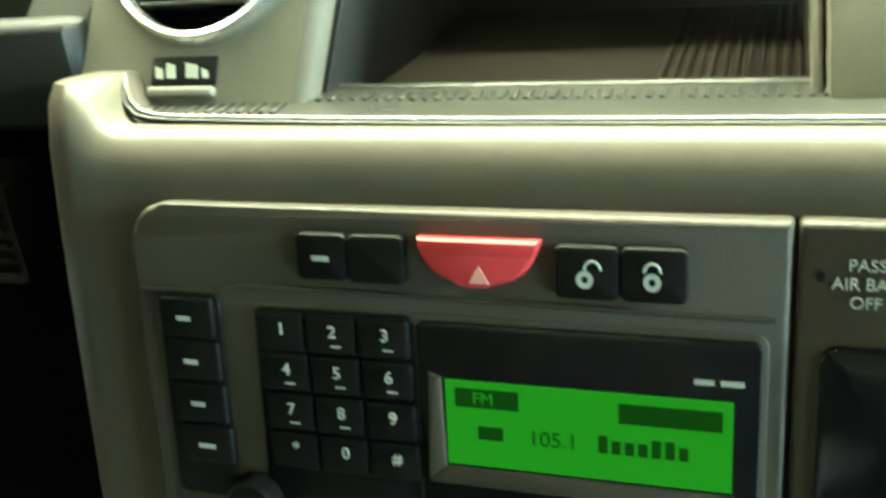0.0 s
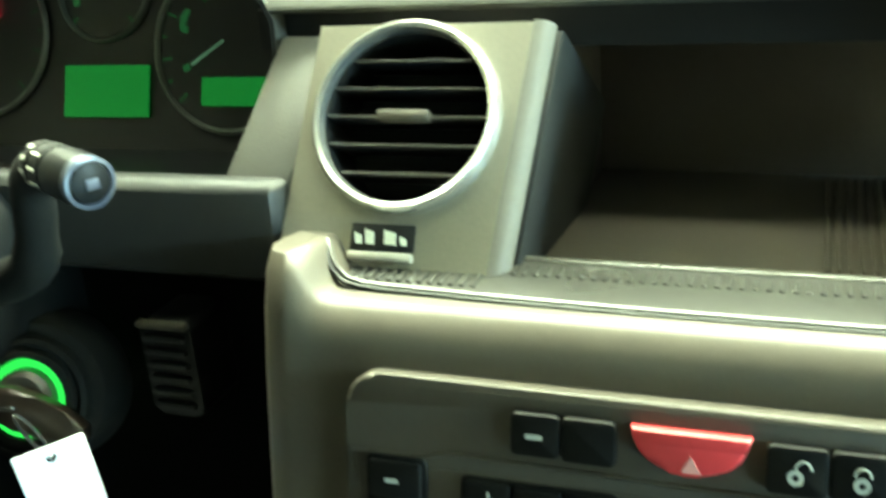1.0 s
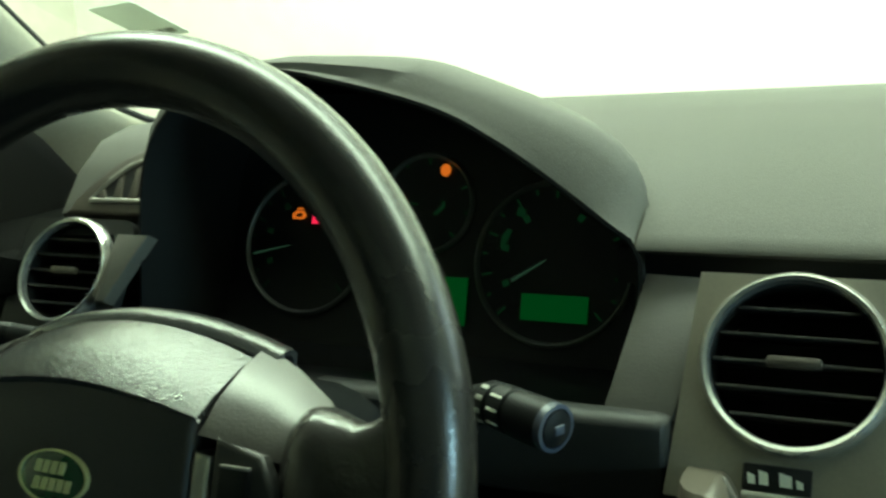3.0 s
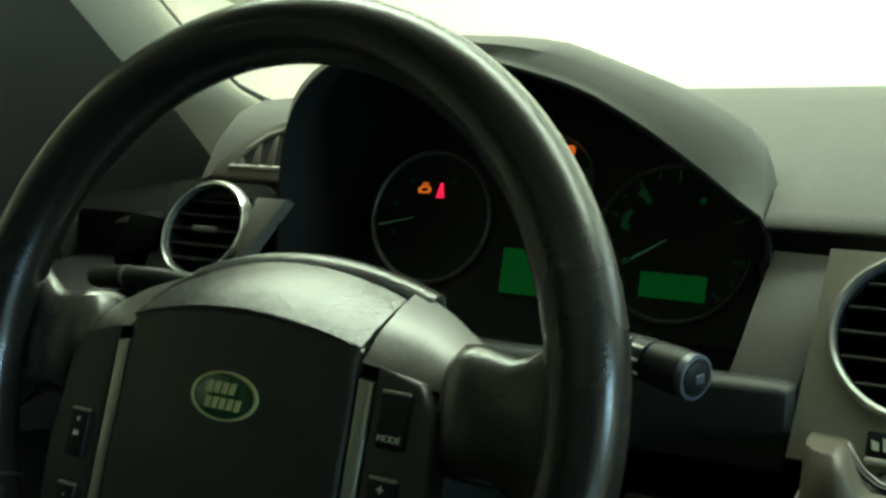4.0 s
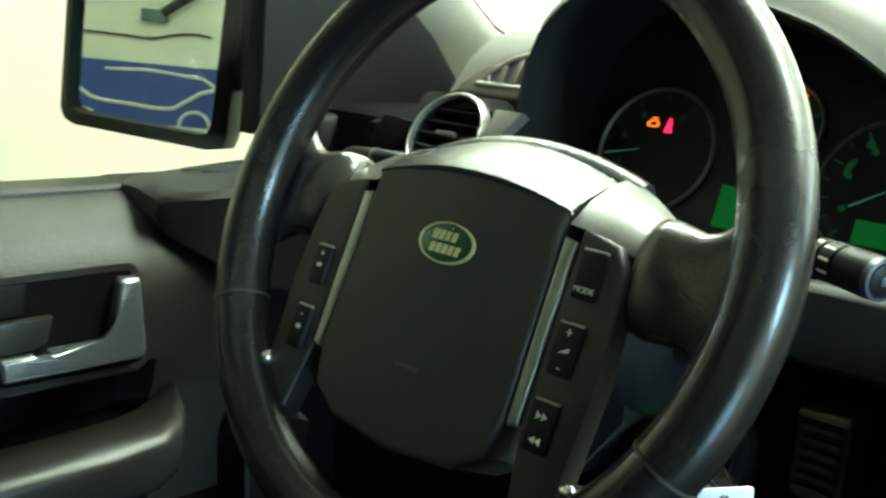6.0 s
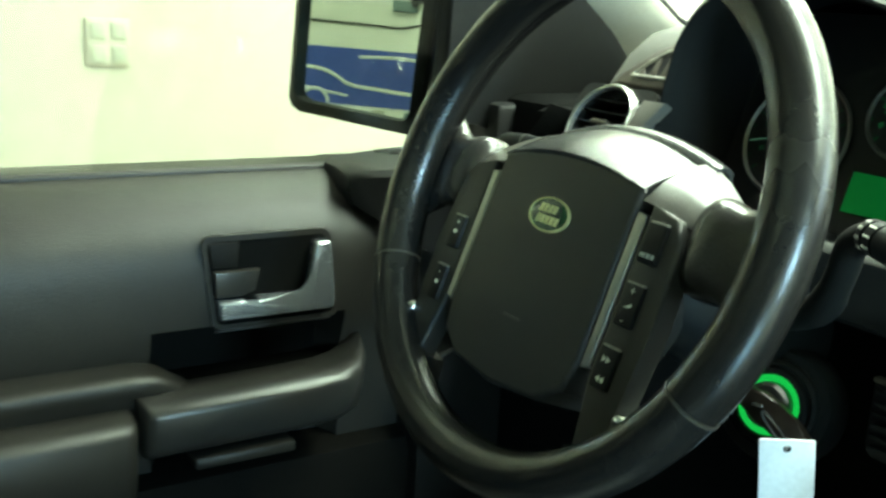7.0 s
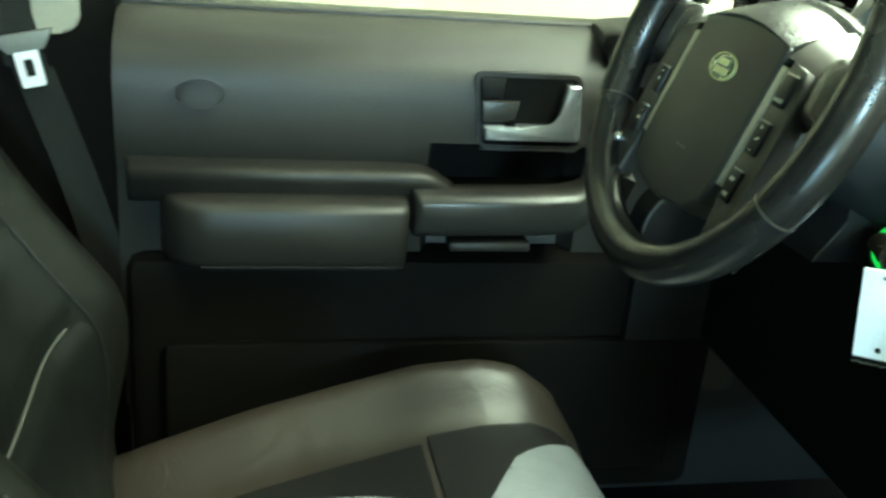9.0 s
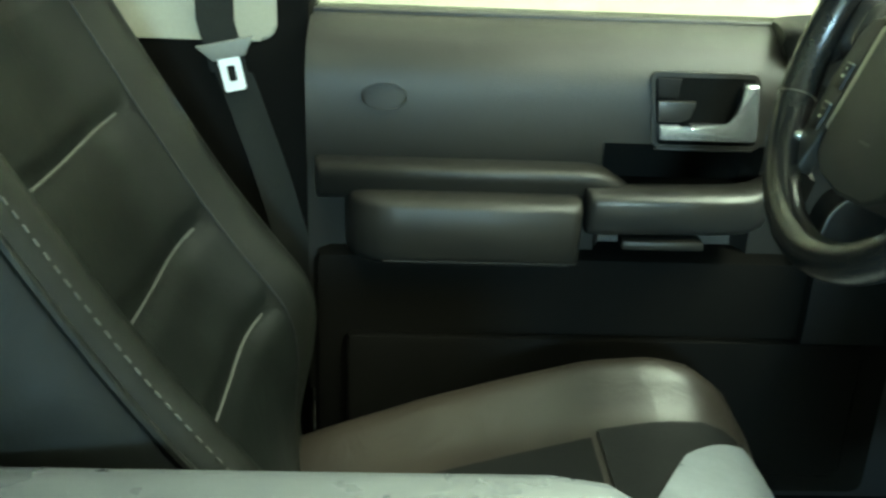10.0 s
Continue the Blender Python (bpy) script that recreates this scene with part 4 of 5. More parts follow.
    part("screen_frame", prism([(0.4165, -0.0560), (0.4235, -0.0500), (0.4225, -0.0165), (0.4180, -0.0150)], 0.0066, 0.0084, MS, 0.0012), M_PANEL, scr, "grey frame beside the display")
    part("screen_frame", prism([(0.4165, -0.0570), (0.5260, -0.0570), (0.5215, -0.0500), (0.4235, -0.0500)], 0.0066, 0.0084, MS, 0.0012), M_PANEL, scr, "grey frame under the display")
    for x0, x1 in ((0.5082, 0.5145), (0.5165, 0.5237)):
        part("model_mark", box(x0, x1, -0.0120, -0.0102, 0.0066, 0.0071, 0, MS), M_LEGEND, scr, "small white mark")
    part("volume_knob", lathe([(0, 0.014), (0.009, 0.014), (0.0105, 0.0125), (0.011, 0.004), (0.0125, 0.003)], MS @ Matrix.Translation((0.345, -0.074, 0.0)), 32), M_KEY_CAP, r, "black turning knob")


radio()


def shelf():
    s = thing("dash_shelf", (0.445, 0.26, 0.65), "open dashboard shelf with a grey rubber mat", "shelf")
    part("tray", box(0.3405, 0.545, 0.208, 0.385, 0.640, 0.650, 0.002), M_BROWN, s, "dark brown tray floor")
    part("back_wall", box(0.34, 0.56, 0.385, 0.392, 0.64, 0.766, 0.001), M_BROWN, s)
    part("roof", box(0.34, 0.56, 0.30, 0.392, 0.757, 0.764, 0.001), M_BLACK, s)
    part("left_side", box(0.3455, 0.352, 0.290, 0.385, 0.645, 0.760, 0.002), M_PANEL, s, "dark side wall")
    part("step", box(0.3405, 0.547, 0.2025, 0.2085, 0.646, 0.6625, 0.002, seg=3), M_SHOULDER, s, "rounded front edge of the tray")
    mat = part("front_mat", prism([(0.292, 0.1555), (0.70, 0.1535), (0.70, 0.2030), (0.344, 0.2030), (0.340, 0.186), (0.270, 0.186), (0.276, 0.170), (0.282, 0.1615)], 0.6590, 0.6615, None, 0.001), M_MAT, s, "grey rubber mat")
    for k in range(70):
        part("rib", box(0.345 + 0.0051 * k, 0.3475 + 0.0051 * k, 0.186, 0.1960, 0.6612, 0.6624, 0.0003, seg=1), M_MAT, mat)
    for k in range(13):
        part("rib", box(0.278 + 0.0049 * k, 0.2803 + 0.0049 * k, 0.170, 0.1830, 0.6612, 0.6626, 0.0003, seg=1), M_MAT, mat)
    rim = [(0.2665, 0.181, 0.6755), (0.2695, 0.1755, 0.6735), (0.2755, 0.168, 0.6685), (0.284, 0.1625, 0.6650), (0.296, 0.1605, 0.6640), (0.319, 0.1590, 0.6638), (0.379, 0.1555, 0.6640), (0.467, 0.1540, 0.6640), (0.70, 0.1540, 0.6640)]
    line = spline(rim, 50)
    part("bead", tube(line, 0.0013, 8), M_SHOULDER, s, "pale raised bead round the mat")
    part("groove", tube([(p.x - 0.0008, p.y - 0.0028, p.z - 0.0008) for p in line], 0.0013, 8), M_BLACK, s, "dark groove")
    for k in range(12):
        part("rib", box(0.480 + 0.005 * k, 0.4825 + 0.005 * k, 0.235, 0.37, 0.6495, 0.6525, 0.0006, seg=1), M_BROWN, s)


shelf()

# ---- the steering wheel and column ----
TILT = 0.369
MW = frame_on((WX, 0.019, 0.720), (1, 0, 0), (0, math.sin(TILT), math.cos(TILT)))
MP = MW @ Matrix.Translation((-0.0067, 0, -0.0065))  # the airbag pad and its trims


def steering_wheel():
    w = thing("steering_wheel", MW @ Vector((0, 0, -0.06)), "worn black leather steering wheel with switch spokes", "steering wheel")
    R, r = 0.176, 0.0172
    def arc(a0, a1, rr, n=48, fat=1.0):
        secs = []
        for k in range(n + 1):
            a = radians(a0 + (a1 - a0) * k / n)
            c = Vector((R * math.cos(a), R * math.sin(a), 0))
            out = Vector((math.cos(a), math.sin(a), 0))
            secs.append([MW @ (c + out * (rr * math.cos(q)) + Vector((0, 0, 1)) * (rr * 1.05 * math.sin(q))) for q in [2 * math.pi * j / 18 for j in range(18)]])
        return loft(secs)
    part("upper_rim", arc(-26, 206, r, 80), M_LEATHER, w, "worn black leather rim")
    part("lower_rim", arc(206.6, 333.4, r * 0.985, 56), M_LEATHER, w, "black leather lower rim")
    for a in (-26.4, 206.3):
        part("rim_seam", arc(a - 0.25, a + 0.25, r * 1.015, 1), M_PANEL, w, "raised rim seam")
    # pad: black centre
    top = [(-0.0705, 0.0248), (-0.045, 0.0318), (0.0, 0.0350), (0.045, 0.0318), (0.0705, 0.0248)]
    low = [(0.0715, -0.086), (0.066, -0.108), (0.045, -0.121), (0.0, -0.126), (-0.045, -0.121), (-0.066, -0.108), (-0.0715, -0.086)]
    pad = part("airbag_pad", prism(low + top, -0.045, 0.004, MP, 0.004, 4), M_PADFACE, w, "black airbag pad")
    part("airbag_mark", box(-0.009, 0.009, -0.0808, -0.0788, 0.0038, 0.0045, 0, MP), M_SHOULDER, pad, "faint embossed mark")
    # cap over the pad, running back
    def cap_row(y, z, half, crown):
        return [(half * s, y + crown * (1 - s * s), z + 0.004 * (1 - s * s)) for s in np.linspace(-1, 1, 13)]
    cap = [cap_row(0.0215, -0.006, 0.0705, 0.0095), cap_row(0.0222, 0.001, 0.0708, 0.0098), cap_row(0.0245, 0.003, 0.071, 0.0100), cap_row(0.034, -0.008, 0.0705, 0.0105), cap_row(0.046, -0.026, 0.0685, 0.0115), cap_row(0.0515, -0.0375, 0.067, 0.012), cap_row(0.0500, -0.0400, 0.0665, 0.012), cap_row(0.045, -0.045, 0.065, 0.010)]
    part("upper_cap", sheet(cap, 0.004, MP), M_PADTOP, w, "grained grey-black upper cap")
    ridge = [cap_row(0.0500, -0.041, 0.0765, 0.0135), cap_row(0.0535, -0.0425, 0.0780, 0.0138), cap_row(0.0560, -0.046, 0.0785, 0.0140), cap_row(0.0575, -0.054, 0.0775, 0.0140), cap_row(0.0560, -0.060, 0.0760, 0.0135), cap_row(0.046, -0.064, 0.074, 0.012)]
    part("cap_ridge", sheet(ridge, 0.003, MP), M_PADTOP, w, "raised rear ridge of the cap")
    # badge
    badge = part("badge", prism(ellipse(0.0, -0.0083, 0.0195, 0.0112, 36), 0.003, 0.0056, MP, 0.0008), M_BADGE, pad, "green oval badge")
    part("badge_ring", ring_plate(ellipse(0.0, -0.0083, 0.0203, 0.0118, 36), ellipse(0.0, -0.0083, 0.0192, 0.0108, 36), 0.003, 0.0064, MP), M_GOLD, pad, "gold oval badge ring")
    for n, x0, y0 in ((4, -0.0110, -0.0072), (5, -0.0110, -0.0146)):
        for q in range(n):
            x = x0 + 0.0046 * q
            part("badge_bar", prism([(x, y0), (x + 0.0032, y0), (x + 0.0042, y0 + 0.0054), (x + 0.0010, y0 + 0.0054)], 0.0054, 0.0062, MP, 0), M_GOLD, badge, "gold raised bar")
    # trims, shoulders, switch panels, spokes; the two sides mirror one another
    for s in (1, -1):
        S = MP @ Matrix.Diagonal((s, 1, 1, 1))
        part("trim_strip", prism([(0.0715, 0.0115), (0.0800, 0.0100), (0.0800, -0.0860), (0.0725, -0.0885)], -0.01, 0.0025, S, 0.002, 3), M_STRIP, w, "satin silver trim strip")
        part("shoulder", loft([[Vector(S @ Vector(p)) for p in row] for row in (
            [(0.0722, 0.018, 0.002), (0.0726, 0.034, -0.009), (0.0708, 0.048, -0.027), (0.0675, 0.058, -0.047), (0.070, 0.020, -0.050)],
            [(0.092, 0.016, 0.000), (0.094, 0.028, -0.010), (0.093, 0.040, -0.026), (0.090, 0.048, -0.044), (0.088, 0.016, -0.046)],
            [(0.112, 0.009, -0.008), (0.114, 0.020, -0.014), (0.113, 0.030, -0.026), (0.110, 0.036, -0.040), (0.108, 0.008, -0.042)],
            [(0.118, 0.003, -0.012), (0.120, 0.014, -0.016), (0.119, 0.024, -0.026), (0.116, 0.030, -0.038), (0.114, 0.002, -0.040)])]), M_SHOULDER, w, "warm grey plastic shoulder", sharp=60)
        part("switch_panel", prism([(0.0805, 0.019), (0.104, 0.013), (0.1125, 0.0), (0.1155, -0.050), (0.113, -0.10), (0.112, -0.148), (0.092, -0.152), (0.0805, -0.088)], -0.014, 0.0015, S, 0.003, 3), M_WHEELPANEL, w, "dark grey switch panel")
        sp = []
        for x, y0, y1, zf, zb in ((0.1085, -0.022, 0.020, -0.008, -0.036), (0.1105, -0.025, 0.030, -0.004, -0.041), (0.1150, -0.0265, 0.0345, -0.001, -0.043), (0.122, -0.027, 0.0350, 0.001, -0.042), (0.132, -0.0265, 0.0325, 0.001, -0.037), (0.141, -0.026, 0.0305, 0.000, -0.031), (0.149, -0.028, 0.0330, -0.001, -0.025), (0.157, -0.035, 0.0400, -0.003, -0.020), (0.164, -0.042, 0.0500, -0.004, -0.016), (0.172, -0.047, 0.0560, -0.005, -0.012)):
            ym, yh, zm, zh = (y0 + y1) / 2, (y1 - y0) / 2, (zf + zb) / 2, (zf - zb) / 2
            sp.append([S @ Vector((x, ym + yh * (abs(math.cos(q)) ** 0.7) * (1 if math.cos(q) > 0 else -1), zm + zh * (abs(math.sin(q)) ** 0.8) * (1 if math.sin(q) > 0 else -1))) for q in [2 * math.pi * j / 20 for j in range(20)]])
        part("leather_spoke", loft(sp), M_WRINKLED, w, "wrinkled black leather spoke", sharp=60)
        part("lower_spoke", loft([[S @ Vector(p) for p in row] for row in (
            [(0.083, -0.135, 0.001), (0.112, -0.128, 0.001), (0.112, -0.128, -0.02), (0.083, -0.135, -0.02)],
            [(0.080, -0.150, -0.001), (0.122, -0.138, -0.001), (0.122, -0.138, -0.02), (0.080, -0.150, -0.02)],
            [(0.074, -0.168, -0.006), (0.132, -0.128, -0.006), (0.132, -0.128, -0.016), (0.074, -0.168, -0.016)])]), M_DARK, w, "dark lower spoke foot")
        part("spoke_clip", lathe([(0, 0.0065), (0.0022, 0.0060), (0.0040, 0.0040), (0.0046, 0.0010), (0.0046, -0.012)], MW @ Matrix.Translation((0.1162 * s - 0.0026, -0.1062, -0.004)), 20), M_CHROME, w, "bright metal clip")
        boxes = ((0.0865, 0.1015, -0.0175, 0.0075), (0.0865, 0.1015, -0.0565, -0.0300), (0.0865, 0.1015, -0.0955, -0.0695)) if s > 0 else ((0.0875, 0.1005, -0.0535, -0.0290), (0.0875, 0.1005, -0.0940, -0.0675))
        for n, (x0, x1, y0, y1) in enumerate(boxes):
            b = part("wheel_button", prism(rounded(x0, x1, y0, y1, 0.002, 3), 0, 0.0045, S, 0.0012), M_BLACK, w, "black wheel button")
            # Silver strip painted for the highlight along the button's upper edge.
            part("button_highlight", box(x0 + 0.0005, x1 - 0.0005, y1 - 0.0008, y1 + 0.0006, 0.002, 0.0046, 0.0004, S), M_SILVER, b)
            cx = (x0 + x1) / 2 * s
            if s > 0 and n == 0:
                words("legend", "MODE", 0.0042, MP @ Matrix.Translation((cx, y0 + 0.0045, 0.0046)), M_MARK, b)
            elif s > 0 and n == 1:
                words("legend", "+", 0.0075, MP @ Matrix.Translation((cx, y1 - 0.0050, 0.0046)), M_MARK, b)
                part("legend", prism([(cx - 0.003, -0.0455), (cx + 0.003, -0.0445), (cx + 0.003, -0.0420)], 0.0044, 0.0049, MP, 0), M_MARK, b)
                words("legend", "-", 0.0075, MP @ Matrix.Translation((cx, y0 + 0.0040, 0.0046)), M_MARK, b)
            elif s > 0:
                for yy, d in ((y1 - 0.008, 1), (y0 + 0.006, -1)):
                    for o in (-0.0018, 0.0018):
                        part("legend", prism([(cx + o - 0.0016 * d, yy - 0.002), (cx + o + 0.0016 * d, yy), (cx + o - 0.0016 * d, yy + 0.002)][::d], 0.0044, 0.0049, MP, 0), M_MARK, b)
            else:
                words("legend", "+" if n == 0 else "-", 0.0060, MP @ Matrix.Translation((cx, y1 - 0.0055, 0.0046)), M_MARK, b)
                part("legend", box(cx - 0.0018, cx + 0.0018, (y0 + y1) / 2 - 0.0015, (y0 + y1) / 2 + 0.001, 0.0044, 0.0049, 0, MP), M_MARK, b)
    part("hub_back", prism(ellipse(0, -0.035, 0.062, 0.075, 24), -0.085, -0.04, MP, 0.004), M_BLACK, w)
    return w


steering_wheel()


def column():
    c = thing("steering_column", (WX, 0.2, 0.62), "black steering column shroud", "steering column")
    secs = []
    for y, z, hx, hz in ((0.085, 0.672, 0.055, 0.045), (0.10, 0.668, 0.068, 0.055), (0.16, 0.645, 0.075, 0.062), (0.25, 0.62, 0.078, 0.065)):
        secs.append([(WX + hx * math.copysign(abs(math.cos(q)) ** 0.6, math.cos(q)), y, z + hz * math.copysign(abs(math.sin(q)) ** 0.6, math.sin(q))) for q in [2 * math.pi * j / 24 for j in range(24)]])
    part("shroud", loft(secs), M_STALK, c)
    w = thing("wiper_stalk", (0.08, 0.13, 0.70), "black wiper stalk with a grey ringed end", "stalk", group="column stalks")
    part("arm", tube(spline([(0.085, 0.150, 0.650), (0.128, 0.142, 0.668), (0.146, 0.133, 0.695), (0.156, 0.126, 0.718), (0.176, 0.1150, 0.7285)], 16), [0.011] * 8 + [0.0095] * 8, 16), M_MATTE, w)
    A, B = Vector((0.172, 0.1165, 0.7286)), Vector((0.2105, 0.0985, 0.7270))
    mm = (B - A).to_track_quat("Z", "Y").to_matrix().to_4x4()
    mm.translation = A
    L = (B - A).length
    b = part("barrel", lathe([(0.0088, 0), (0.0100, 0.002), (0.0102, 0.007), (0.0094, 0.0078), (0.0094, 0.0092), (0.0106, 0.010), (0.0107, 0.018), (0.0098, 0.0188), (0.0098, 0.0200), (0.0108, 0.0208), (0.0110, L - 0.006), (0.0104, L - 0.001), (0.0090, L)], mm, 32), M_STALK, w, "black turning barrel")
    part("end_ring", lathe([(0.0107, L - 0.003), (0.0106, L + 0.0008), (0.0088, L + 0.0012), (0.0085, L - 0.001)], mm, 32), M_NAVY, b, "grey-blue end ring")
    part("end_button", lathe([(0.0085, L - 0.001), (0.0080, L + 0.0014), (0.004, L + 0.0026), (0.0, L + 0.0030)], mm, 32), M_STALK, b, "dark end button")
    part("end_symbol", box(-0.0028, 0.0028, -0.0022, 0.0022, L + 0.0022, L + 0.0034, 0.0006, mm), M_NAVY, b, "pale wiper symbol")
    for a in (25, 58, 92, 128):
        part("ring_mark", box(-0.0011, 0.0011, 0.0092, 0.0103, 0.0022, 0.0062, 0.0002, mm @ Matrix.Rotation(radians(a), 4, "Z")), M_LEGEND, b, "white ring mark")
    for a in (40, 75, 110):
        part("ring_mark", box(-0.0007, 0.0007, 0.0100, 0.0109, 0.0105, 0.0172, 0.0002, mm @ Matrix.Rotation(radians(a), 4, "Z")), M_MARK, b, "white ring mark")
    l = thing("light_stalk", (-0.06, 0.12, 0.70), "black light stalk behind the wheel", "stalk", group="column stalks")
    part("arm", tube(spline([(-0.055, 0.145, 0.705), (-0.090, 0.142, 0.720), (-0.125, 0.140, 0.7260), (-0.152, 0.1395, 0.7275)], 12), [0.011] * 4 + [0.0070] * 8, 16), M_STALK, l)
    part("barrel", tube([(-0.150, 0.1395, 0.7275), (-0.152, 0.1395, 0.7275), (-0.185, 0.139, 0.7265), (-0.213, 0.139, 0.7245), (-0.219, 0.139, 0.7240)], [0.0066, 0.0076, 0.0080, 0.0082, 0.0066], 22), M_STALK, l, "satin black turning barrel")
    part("barrel_band", tube([(-0.184, 0.1390, 0.7266), (-0.187, 0.1390, 0.7264)], 0.0084, 22), M_SHOULDER, l, "grey joint band")


column()


def ignition():
    m = frame_on((0.0935, 0.1500, 0.5880), (0.93, 0.3, 0), (0, 0.3, 1))
    i = thing("ignition_lock", (0.105, 0.16, 0.60), "ignition lock with a lit green ring", "ignition lock")
    part("boss", lathe([(0.0430, -0.040), (0.0405, -0.016), (0.0385, -0.012), (0.0325, -0.011), (0.0318, -0.004), (0.0295, -0.002), (0.0285, -0.005), (0.0268, -0.005), (0.0255, -0.001), (0.0220, 0.0), (0.0212, -0.005)], m, 48), M_MATTE, i, "dark round boss with stepped rings")
    part("lit_ring", lathe([(0.0211, -0.006), (0.0207, -0.001), (0.0170, -0.0030), (0.0162, -0.007)], m, 40), M_GREENRING, i, "lit green ring")
    part("lock_face", lathe([(0.0164, -0.006), (0.0158, 0.001), (0.0130, 0.0040), (0.0, 0.0050)], m, 32), M_SHOULDER, i, "grey lock face")
    k = thing("ignition_key", (0.11, 0.13, 0.60), "brown car key in the ignition with wire ring and white tag", "key")
    mk = frame_on((0.0985, 0.1390, 0.5915), (0.048, 0.013, -0.020), (0, 0.35, 1))
    part("key_head", prism([(-0.013, -0.0085), (0.004, -0.0110), (0.022, -0.0125), (0.034, -0.0105), (0.040, -0.005), (0.038, 0.0010), (0.026, 0.0055), (0.010, 0.0085), (-0.004, 0.0090), (-0.012, 0.0060), (-0.015, -0.001)], -0.0055, 0.0055, mk, 0.0035, 3), M_KEY, k, "glossy dark brown key head")
    part("key_blade", box(-0.004, 0.004, -0.0012, 0.0012, -0.002, 0.020, 0.0005, m), M_CHROME, k)
    mt = frame_on((0.1452, 0.1140, 0.5530), (0.023, 0.024, 0.0035), (-0.004, -0.003, 0.09))
    hole, hook = mt @ Vector((0.0, 0.0330, 0.0016)), mk @ Vector((0.004, -0.002, 0.0085))
    mid, half = (hole + hook) / 2, (hole - hook) / 2
    side = half.cross(Vector((0.75, -0.55, 0.35))).normalized() * 0.0024
    part("wire_ring", tube([mid + half * math.cos(q) + side * math.sin(q) for q in np.linspace(0, 2 * math.pi, 24)], 0.0010, 8), M_CHROME, k, "bright wire ring")
    t = part("tag", prism(rounded(-0.0168, 0.0168, -0.0345, 0.0378, 0.0012, 3), -0.0008, 0.0008, mt, 0.0003), M_TAG, k, "white card tag")
    part("sleeve", prism(rounded(-0.0175, 0.0175, -0.0392, -0.0350, 0.001, 3), -0.0012, 0.0012, mt, 0.0006), M_GLOSSBLACK, t, "folded end of the clear sleeve, dark and shiny")
    part("sleeve_edge", tube([mt @ Vector((u, -0.0390 + 0.0008 * math.sin(u * 900), 0.0014)) for u in np.linspace(-0.0172, 0.0172, 14)], 0.0005, 6), M_CHROME, t, "shiny sleeve edge")
    part("punched_hole", prism(ellipse(0.001, -0.0268, 0.0024, 0.0024, 14), 0.0006, 0.0011, mt, 0), M_BLACK, t, "dark hole")
    part("punched_hole", prism(ellipse(0.0, 0.0320, 0.0026, 0.0022, 14), 0.0006, 0.0011, mt, 0), M_BLACK, t)


ignition()


def column_details():
    """Lower cover of the column with its pale moulding seam."""
    s = thing("column_lower_cover", (0.05, 0.13, 0.56), "black lower column cover with a pale seam", "column cover")
    part("cover", prism([(-0.055, 0.548), (0.0340, 0.5517), (0.0690, 0.602), (0.0680, 0.622), (-0.055, 0.622)], -0.20, -0.119, Matrix(((1, 0, 0, 0), (0, 0, -1, 0), (0, 1, 0, 0), (0, 0, 0, 1))), 0.0015), M_BLACK, s)
    part("seam", tube([(0.0690, 0.1195, 0.602), (0.0340, 0.1195, 0.5517)], 0.0008, 6), M_SHOULDER, s, "pale moulding seam")


column_details()

